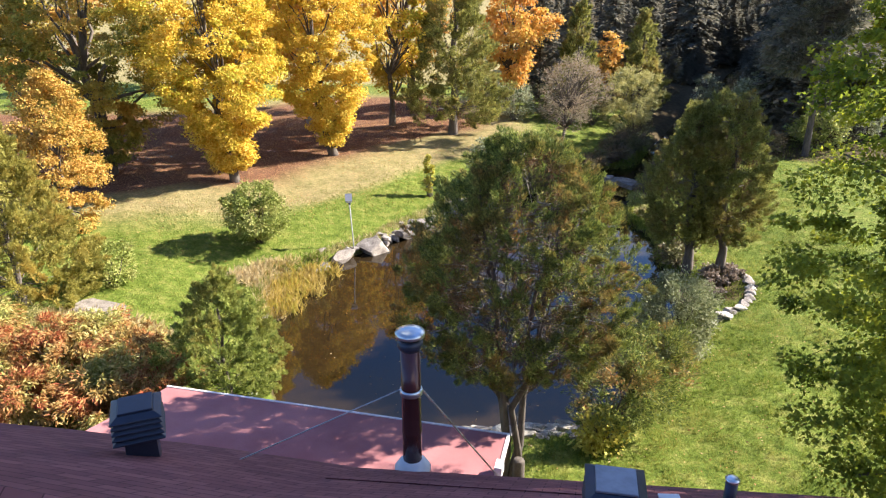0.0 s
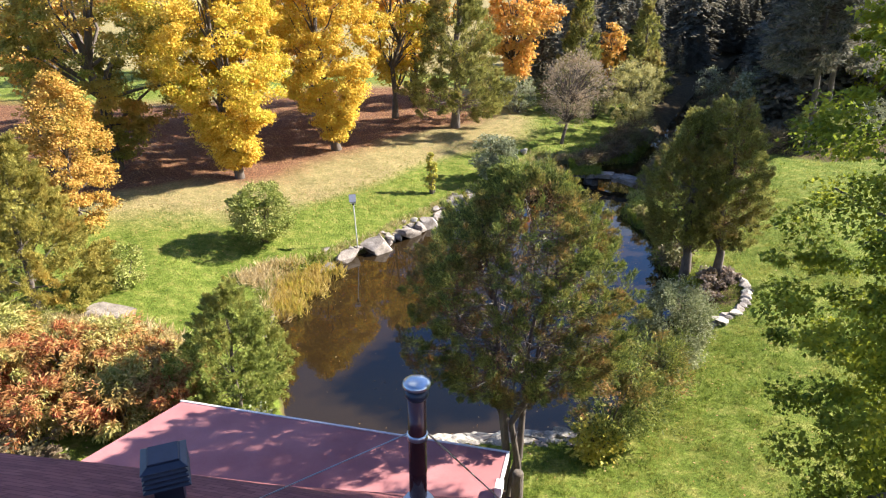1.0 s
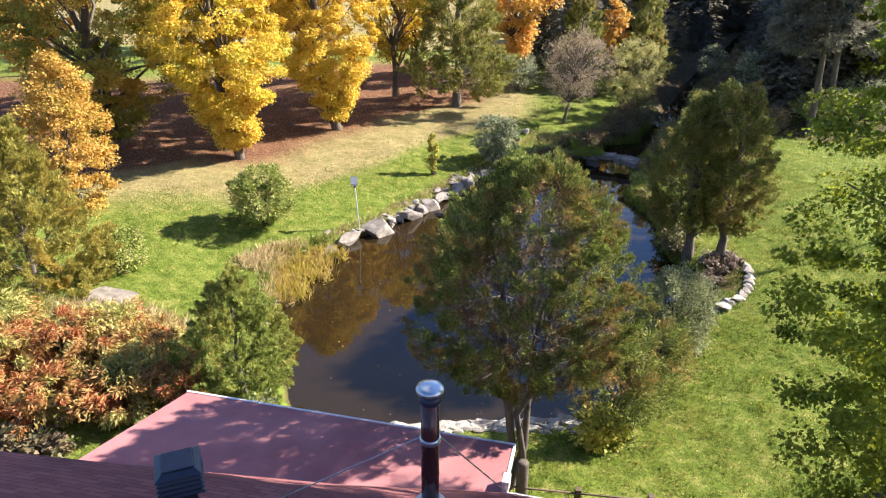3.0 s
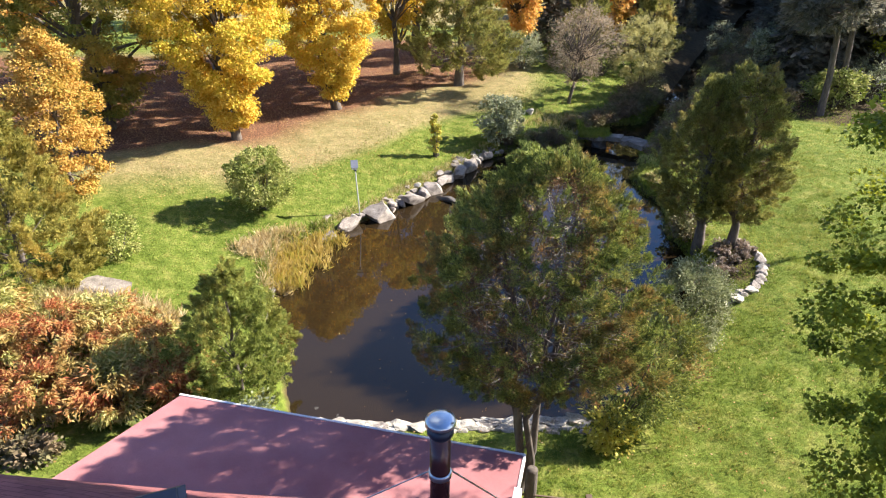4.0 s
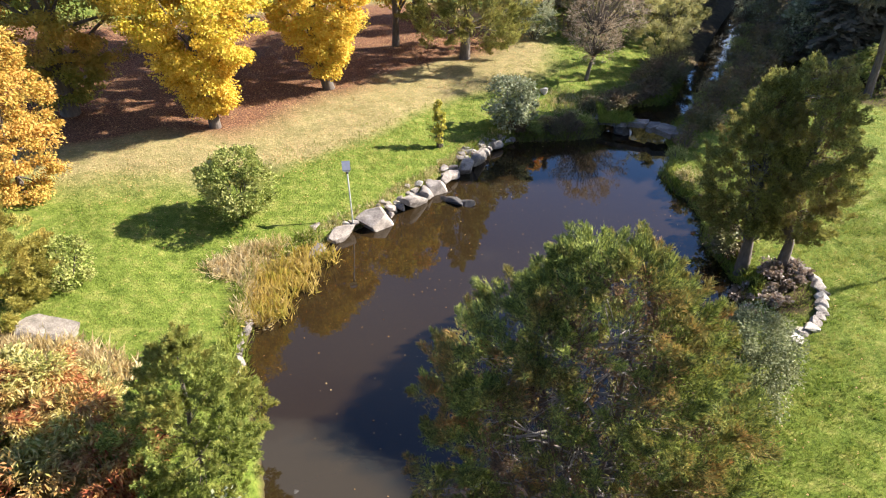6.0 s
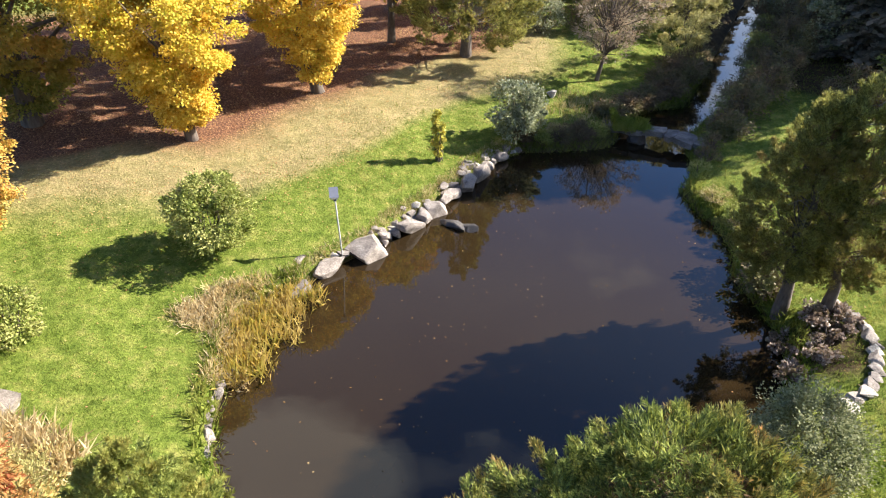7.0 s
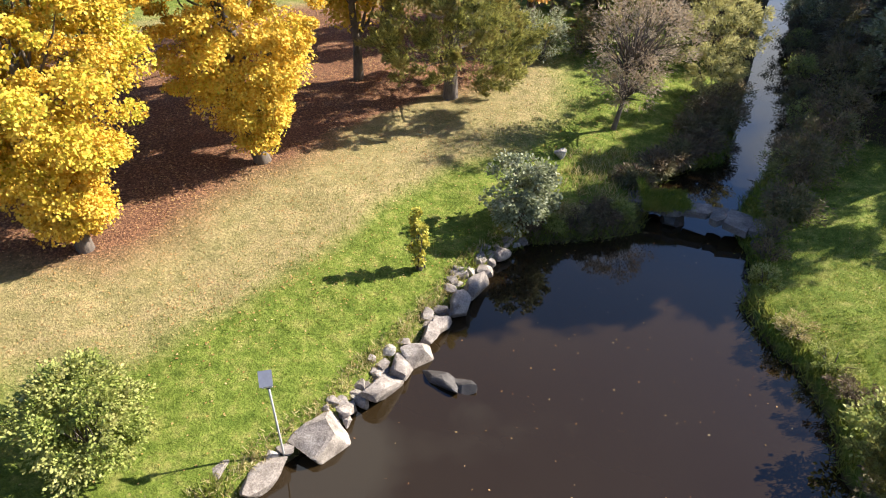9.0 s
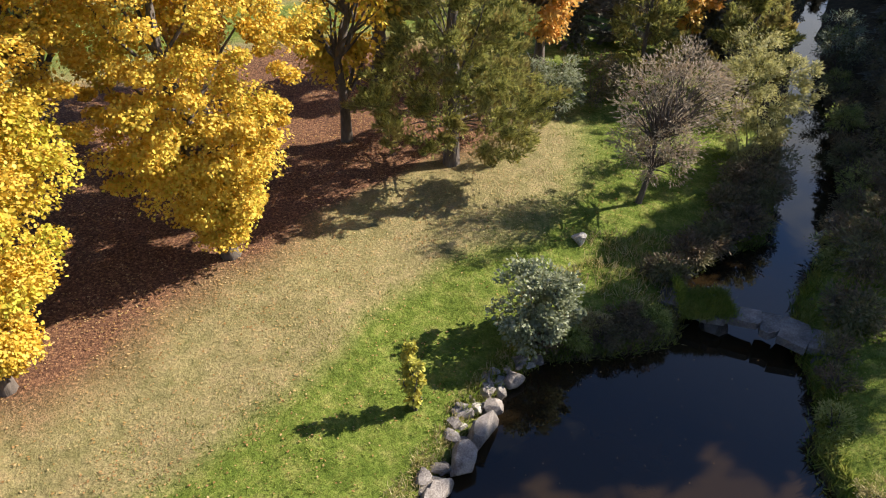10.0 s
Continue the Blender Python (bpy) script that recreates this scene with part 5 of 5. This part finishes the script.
# wing roof in strips of roll roofing, then the main roof's steep foot, its upper slope and its far side
for v0, v1 in ((0, 0.9), (0.9, 1.8), (1.8, 2.72)):
    slab([house_point(0, v0, wing_z(v0)), house_point(6.65 + 0.28 * v0, v0, wing_z(v0)), house_point(6.65 + 0.28 * v1, v1, wing_z(v1)), house_point(0, v1, wing_z(v1))], 0.14, "wing_roof", M_ROOF, house)
def foot(u):
    f = max(0.0, u) / 7.4
    return house_point(u, 1.33 + 1.37 * f, 3.52 + 0.08 * f)


def brow(u):
    return house_point(u, break_v(u), break_z(u))


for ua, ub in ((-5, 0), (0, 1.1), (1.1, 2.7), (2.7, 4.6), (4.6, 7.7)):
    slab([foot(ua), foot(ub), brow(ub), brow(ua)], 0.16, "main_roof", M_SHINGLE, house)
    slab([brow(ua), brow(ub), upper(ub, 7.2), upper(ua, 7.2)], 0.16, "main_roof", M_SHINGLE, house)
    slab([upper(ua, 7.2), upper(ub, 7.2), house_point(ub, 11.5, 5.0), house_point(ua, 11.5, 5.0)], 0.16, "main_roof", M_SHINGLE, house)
slab([house_point(6.7, 2.58, 3.575), house_point(7.42, 2.71, 3.625), house_point(7.4, 2.67, 3.62), house_point(6.7, 2.54, 3.57)], 0.1, "flashing", M_WHITE, house)
lift = Vector((0, 0, 0.014))
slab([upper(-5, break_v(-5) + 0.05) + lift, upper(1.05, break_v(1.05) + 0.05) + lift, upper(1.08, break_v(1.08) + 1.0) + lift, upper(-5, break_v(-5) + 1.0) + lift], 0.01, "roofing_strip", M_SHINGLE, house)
slab([house_point(0.25, 0.25, wing_z(0) - 0.15), house_point(6.4, 0.25, wing_z(0) - 0.15), house_point(6.4, 1.7, wing_z(0) - 0.15), house_point(0.25, 1.7, wing_z(0) - 0.15)], 3.1, "wall", M_WALL, house)
slab([house_point(-4.6, 1.75, 3.3), house_point(6.4, 1.75, 3.3), house_point(6.4, 11.2, 3.3), house_point(-4.6, 11.2, 3.3)], 3.2, "wall", M_WALL, house)
slab([house_point(-0.03, -0.045, wing_z(0) + 0.014), house_point(6.68, -0.045, wing_z(0) + 0.014), house_point(6.68, -0.003, wing_z(0) + 0.014), house_point(-0.03, -0.003, wing_z(0) + 0.014)], 0.16, "drip_edge", M_WHITE, house)
slab([house_point(-0.045, -0.045, wing_z(0) + 0.012), house_point(-0.004, -0.045, wing_z(0) + 0.012), house_point(-0.004, 1.3, wing_z(1.3) + 0.012), house_point(-0.045, 1.3, wing_z(1.3) + 0.012)], 0.15, "drip_edge", M_WHITE, house)
slab([house_point(-5, 1.29, 3.52), house_point(-0.05, 1.29, 3.52), house_point(-0.05, 1.325, 3.53), house_point(-5, 1.325, 3.53)], 0.15, "drip_edge", M_WHITE, house)
slab([house_point(-0.1, 1.0, wing_z(1) + 0.2), house_point(0.02, 1.0, wing_z(1) + 0.2), house_point(0.02, 1.28, wing_z(1) + 0.24), house_point(-0.1, 1.28, wing_z(1) + 0.24)], 0.2, "flashing", M_WHITE, house)


def lathe(name, rings, mat, parent, sides=28, label=""):
    """A turned shape from (radius, height) pairs."""
    bm = bmesh.new()
    loops = []
    for r, z in rings:
        loops.append([bm.verts.new((r * math.cos(2 * math.pi * k / sides), r * math.sin(2 * math.pi * k / sides), z)) for k in range(sides)])
    for a, b in zip(loops, loops[1:]):
        for k in range(sides):
            bm.faces.new((a[k], a[(k + 1) % sides], b[(k + 1) % sides], b[k]))
    bm.faces.new(loops[0][::-1])
    bm.faces.new(loops[-1])
    return part(name, bm, mat, parent, label, True)


def wire(name, a, b, r, mat, parent, sides=6):
    v, f, s = [], [], []
    ring_tube(v, f, s, [a, b], [r, r], sides)
    return mesh_object(name, v, f, s, mat, parent, smooth=True)


chimney = tagged(empty("chimney_pipe", -0.157, 6.32, 5.5), "dark brown enamelled stove pipe with a bright steel cap", "chimney")
stove_pipe = lathe("pipe", [(0.105, 0.1), (0.105, 0.72), (0.108, 0.725), (0.108, 0.74), (0.105, 0.745), (0.105, 1.2), (0.108, 1.205), (0.108, 1.22), (0.105, 1.225), (0.105, 1.78)], M_PIPE, chimney)
lathe("clamp", [(0.108, 1.2), (0.121, 1.205), (0.121, 1.265), (0.108, 1.27)], M_STEEL, stove_pipe, label="bright steel clamp band")
lathe("collar", [(0.106, 1.74), (0.135, 1.78), (0.135, 1.84), (0.1, 1.86)], M_VENT, stove_pipe)
lathe("cap", [(0.12, 1.88), (0.155, 1.9), (0.158, 1.925), (0.152, 1.945), (0.11, 1.962), (0.05, 1.972), (0.005, 1.975)], M_STEEL, chimney, label="shiny domed steel cap")
lathe("storm_collar", [(0.2, 0.22), (0.202, 0.25), (0.15, 0.33), (0.108, 0.37)], M_WHITE, chimney, label="white storm collar")
lathe("flashing", [(0.23, -0.08), (0.19, 0.1), (0.175, 0.24)], M_STEEL, chimney, label="galvanised flashing cone")
band = Vector((0, 0, 1.235))
wire("guy_wire", band + Vector((-0.11, 0.02, 0)), (-1.85, -0.5, 0.62), 0.008, M_WIRE, chimney)
wire("guy_wire", band + Vector((0.1, 0.05, 0)), (1.08, 2.3, -1.75), 0.011, M_WIRE, chimney)


def roof_vent(x, y, z, turn, mat, top, label):
    root = tagged(empty("roof_vent", x, y, z), label, "roof vent", "vents on the roof")
    root.rotation_euler = (0, 0, radians(turn))
    root.scale = (0.68, 0.68, 0.76)

    def box(name, levels, m):
        bm = bmesh.new()
        loops = [[bm.verts.new((sx * h, sy * h, zz)) for sx, sy in ((-1, -1), (1, -1), (1, 1), (-1, 1))] for h, zz in levels]
        for a, b in zip(loops, loops[1:]):
            for k in range(4):
                bm.faces.new((a[k], a[(k + 1) % 4], b[(k + 1) % 4], b[k]))
        bm.faces.new(loops[0][::-1])
        bm.faces.new(loops[-1])
        bmesh.ops.bevel(bm, geom=bm.edges[:], offset=0.006, segments=1, affect="EDGES")
        return part(name, bm, m, root)
    box("neck", [(0.21, -0.4), (0.2, 0.42)], mat)
    for k in range(4):
        z0 = 0.1 + 0.075 * k
        box("louvre", [(0.335 - 0.004 * k, z0), (0.338 - 0.004 * k, z0 + 0.016), (0.27, z0 + 0.066)], mat)
    box("hood", [(0.332, 0.402), (0.332, 0.416), (0.235, 0.47)], mat)
    box("top_plate", [(0.225, 0.472), (0.22, 0.498)], top)
    return root


roof_vent(-2.67, 5.43, 6.73, 24, M_VENT, M_VENT, "dark blue-grey louvred vent on the red roof")
# top plate coloured paler than the vent to show it sunlit
roof_vent(1.56, 4.25, 6.97, -8, M_VENT, M_VENT_LIT, "louvred vent with its top plate coloured as sunlit")
vent_pipe = tagged(empty("vent_pipe", 2.45, 4.35, 6.95), "short dark plumbing pipe standing on the roof", "pipe")
plumbing = lathe("pipe", [(0.045, -0.2), (0.045, 0.33)], M_VENT, vent_pipe, 14)
lathe("rim", [(0.05, 0.33), (0.055, 0.35), (0.03, 0.36)], M_STEEL, plumbing, 14)
junction = tagged(empty("junction_box", 2.0, 4.3, 6.9), "small white junction box on the roof ridge", "box")
case = slab([(-0.07, -0.07, 0.2), (0.07, -0.07, 0.2), (0.07, 0.07, 0.2), (-0.07, 0.07, 0.2)], 0.3, "case", M_VENT, junction)
slab([(-0.08, -0.08, 0.22), (0.08, -0.08, 0.22), (0.08, 0.08, 0.22), (-0.08, 0.08, 0.22)], 0.018, "lid", M_WHITE, case)


# ---- lamp, fence, stump ----
lamp = tagged(empty("solar_lamp", -4.42, 26.76, 0.35), "leaning grey pole with a small tilted solar lamp", "garden lamp")
wire("pole", (0, 0, -0.2), (-0.14, 0.2, 1.88), 0.024, M_GREYWOOD, lamp, 10)
wire("bracket", (-0.14, 0.2, 1.84), (-0.15, 0.19, 2.0), 0.05, M_VENT, lamp, 10)
bm = bmesh.new()
bmesh.ops.create_cube(bm, size=1.0, matrix=Matrix.Translation((-0.16, 0.16, 2.14)) @ Euler((radians(48), 0, radians(14))).to_matrix().to_4x4() @ Matrix.Diagonal((0.28, 0.34, 0.03, 1)))
part("solar_panel", bm, M_PANEL, lamp, "pale tilted solar panel")
bm = bmesh.new()
bmesh.ops.create_cube(bm, size=1.0, matrix=Matrix.Translation((-0.14, 0.13, 2.0)) @ Euler((radians(20), 0, radians(14))).to_matrix().to_4x4() @ Matrix.Diagonal((0.22, 0.12, 0.09, 1)))
part("lamp_head", bm, M_WHITE, lamp, "white lamp head")

fence = tagged(empty("fence", 0, 0, 0), "dark wooden rail fence beside the house", "fence")
POSTS = [(1.15, 11.3), (2.6, 11.15), (4.05, 10.95)]
for x, y in POSTS:
    g = ground_at(x, y)
    slab([(x - 0.06, y - 0.06, g + 0.5), (x + 0.06, y - 0.06, g + 0.5), (x + 0.06, y + 0.06, g + 0.5), (x - 0.06, y + 0.06, g + 0.5)], 1.0, "post", M_WOOD, fence)
for (ax, ay), (bx, by) in zip(POSTS, POSTS[1:]):
    for h in (0.16, 0.42):
        wire("rail", (ax, ay - 0.05, ground_at(ax, ay) + h), (bx, by - 0.05, ground_at(bx, by) + h), 0.022, M_WOOD, fence, 6)
stump = tagged(empty("tree_stump", 1.45, 11.3, ground_at(1.45, 11.3)), "tall sawn cedar stump beside the living trunks", "stump")
stump_stem = lathe("stem", [(0.17, -0.15), (0.13, 0.2), (0.115, 1.02), (0.11, 1.04)], M_BARK_CEDAR, stump, 14)
lathe("sawn_top", [(0.108, 1.042), (0.104, 1.05)], M_BARK, stump_stem, 14)


# ---- grass, reeds and leaves ----
def blades(name, seed, xy, length, mat, label, per=3, spread=0.08, lean=0.45, width=1.0, category="grass"):
    rng = np.random.default_rng(seed)
    x, y = np.repeat(xy[:, 0], per), np.repeat(xy[:, 1], per)
    n = len(x)
    x, y = x + rng.normal(size=n) * spread, y + rng.normal(size=n) * spread
    p = np.stack((x, y, np.maximum(height(x, y), -0.05) - 0.01), 1)
    axis = rng.normal(size=(n, 3)) * lean + np.array((0, 0, 1.0))
    face = rng.normal(size=(n, 3)) * np.array((1, 1, 0.1))
    tall = np.repeat(np.atleast_1d(length) * np.ones(len(xy)), per) * rng.uniform(0.6, 1.3, n)
    shape = ([(a * width, b, c) for a, b, c in BLADE[0]], BLADE[1])
    ob = scatter(name, p, axis, face, tall, shape, mat)
    return tagged(ob, label, category, kind="stuff")


rng = np.random.default_rng(400)


def spread_points(n, x0, x1, y0, y1, keep):
    x, y = rng.uniform(x0, x1, n), rng.uniform(y0, y1, n)
    k = keep(x, y)
    return np.stack((x[k], y[k]), 1)


def on_lawn(x, y):
    d = shore_distance(x, y)
    return (d > 0.4) & (rng.random(len(x)) > soft_sum(x, y, 1.35) * 0.8)


lawn_near = spread_points(62000, -14, 16, 11.5, 36, on_lawn)
blades("lawn_grass", 401, lawn_near, 0.085, M_GRASS, "short uneven green lawn grass", 3, 0.07, 0.6, 1.4)
rough_xy = spread_points(30000, 1.5, 15, 11.5, 31, lambda x, y: (shore_distance(x, y) > 0.4) & (np.sin(2.7 * x + 1.9 * np.sin(1.7 * y)) * np.sin(2.3 * y + 1.6 * np.sin(2.1 * x)) + rng.normal(size=len(x)) * 0.5 > 0.1))
blades("lawn_grass", 414, rough_xy, 0.115, M_GRASS, "tufted uneven green lawn grass", 4, 0.05, 0.55, 1.1)
lawn_far = spread_points(26000, -26, 22, 30, 50, on_lawn)
blades("lawn_grass", 402, lawn_far, 0.12, M_GRASS, "short uneven green lawn grass", 3, 0.1, 0.6, 1.6)
fringe = spread_points(60000, -9, 12, 14, 46, lambda x, y: (shore_distance(x, y) > 0.0) & (shore_distance(x, y) < 0.55) & ((x > 7.2) | (x < -5.5) | (y > 33.5)))
blades("bank_grass", 403, fringe, 0.3, M_GRASS, "long grass hanging over the bank", 4, 0.06, 0.6, 0.9)
REED_BED = [(-5.35, 25.75), (-6.4, 24.95), (-7.75, 24.65), (-8.3, 23.7), (-8.0, 22.9), (-7.1, 22.2), (-6.5, 20.9), (-5.9, 20.8), (-5.5, 21.7), (-4.95, 22.6), (-4.85, 24.0), (-5.0, 25.2)]


def in_bed(x, y):
    hit = np.zeros(len(x), dtype=bool)
    xx, yy = x + 0.25 * np.sin(3.7 * y + x), y + 0.25 * np.sin(3.1 * x - y)
    for (ax, ay), (bx, by) in zip(REED_BED, REED_BED[1:] + REED_BED[:1]):
        hit ^= ((ay > yy) != (by > yy)) & (xx < (bx - ax) * (yy - ay) / (by - ay + 1e-9) + ax)
    return hit


reed_xy = spread_points(5200, -8.8, -4.6, 20.4, 26.2, in_bed)
tussock = 0.5 + 0.5 * np.sin(4.3 * reed_xy[:, 0] + 1.7 * np.sin(2.9 * reed_xy[:, 1])) * np.sin(3.9 * reed_xy[:, 1] + 1.3 * np.sin(3.3 * reed_xy[:, 0]))
depth = shore_distance(reed_xy[:, 0], reed_xy[:, 1])
in_water = (depth < 0.1) & (rng.random(len(depth)) < np.clip(1.0 + depth * 0.55, 0.08, 1) * (0.35 + 0.65 * tussock))
blades("reeds", 404, reed_xy[in_water], 0.46, M_REED, "yellow-green reeds standing in the shallow water", 6, 0.1, 0.5, 0.32, "reeds")
blades("reeds", 409, reed_xy[(depth > -0.5) & (tussock > 0.2)], 0.32, M_STRAW, "flattened pale dead reeds on the bank", 7, 0.13, 1.1, 0.3, "reeds")
crack_xy = spread_points(40000, -6.2, 1.6, 25.2, 36.0, lambda x, y: (shore_distance(x, y) > 0.12) & (shore_distance(x, y) < 0.75) & (rng.random(len(x)) < 0.3))
blades("shore_grass", 413, crack_xy, 0.2, M_DRYGRASS, "pale dry grass between the shore stones", 3, 0.08, 0.7, 0.7)
dry_xy = spread_points(9000, 2.2, 8.4, 37.2, 42.6, lambda x, y: (shore_distance(x, y) > 0.1) & (shore_distance(x, y) < 3.2) & (((x - 5.0) / 3.0) ** 2 + ((y - 39.6) / 1.9) ** 2 < 1))
blades("dry_grass", 405, dry_xy[:330], 0.3, M_DRYGRASS, "pale long dry grass on the bank", 4, 0.08, 0.45, 0.6)
boulder_xy = spread_points(6000, -12.6, -7.6, 16.2, 19.6, lambda x, y: (((x + 10.3) / 2.0) ** 2 + ((y - 17.6) / 0.95) ** 2 < 1) & (rng.random(len(x)) < 0.5))
blades("dry_grass", 406, boulder_xy, 0.5, M_STRAW, "pale long dry grass round the boulder", 4, 0.09, 0.6, 0.6)
drape_xy = spread_points(900, -12.2, -9.9, 17.7, 18.2, lambda x, y: rng.random(len(x)) < 0.8)
blades("dry_grass", 415, drape_xy, 0.55, M_STRAW, "pale straw lying against the boulder's foot", 4, 0.08, 0.7, 0.35)
tuft_xy = spread_points(1700, 5.8, 7.4, 37.0, 38.3, lambda x, y: np.ones(len(x), dtype=bool))
tuft = blades("bridge_grass", 407, tuft_xy, 0.2, M_GRASS, "grass tussock growing over the bridge", 4, 0.06, 0.6, 0.8)
tuft.location.z = 0.68
bank_dark = spread_points(9000, 1.5, 6.0, 35.8, 37.6, lambda x, y: (shore_distance(x, y) > 0.02) & (shore_distance(x, y) < 1.0))
blades("bank_sedge", 408, bank_dark[:700], 0.3, M_BROWN, "brown sedge overhanging the far bank", 4, 0.07, 0.6, 0.7)


def flat_leaves(name, seed, x, y, z, size, label):
    rng = np.random.default_rng(seed)
    n = len(x)
    p = np.stack((x, y, z), 1)
    a = rng.normal(size=(n, 3)) * np.array((1, 1, 0.15))
    face = rng.normal(size=(n, 3)) * 0.3 + np.array((0, 0, 1.0))
    ob = scatter(name, p, a, face, rng.uniform(0.6, 1.3, n) * size, LEAF_PLAIN, M_FALLEN)
    return tagged(ob, label, "leaves", kind="stuff")


x, y = rng.uniform(-27, 9, 140000), rng.uniform(24, 58, 140000)
keep = (shore_distance(x, y) > 0.8) & (rng.random(len(x)) < np.clip(soft_sum(x, y, 1.3) * 0.2 * (1 + 0.8 * np.sin(1.1 * x + 0.7 * np.sin(y)) * np.sin(0.9 * y + 0.6 * x)), 0, 0.5))
x, y = x[keep], y[keep]
flat_leaves("fallen_leaves", 410, x, y, height(x, y) + 0.03, 0.065, "yellow and brown fallen leaves on the lawn")
x, y = rng.uniform(-14, 15, 2600), rng.uniform(11.5, 36, 2600)
keep = shore_distance(x, y) > 0.6
x, y = x[keep], y[keep]
flat_leaves("fallen_leaves", 411, x, y, height(x, y) + 0.06, 0.055, "scattered yellow leaves on green grass")
x, y = rng.uniform(-7, 9, 420), rng.uniform(14.6, 36, 420)
keep = shore_distance(x, y) < -0.3
x, y = x[keep], y[keep]
flat_leaves("floating_leaves", 412, x, y, np.full(len(x), 0.008), 0.05, "small pale leaves floating on the pond")
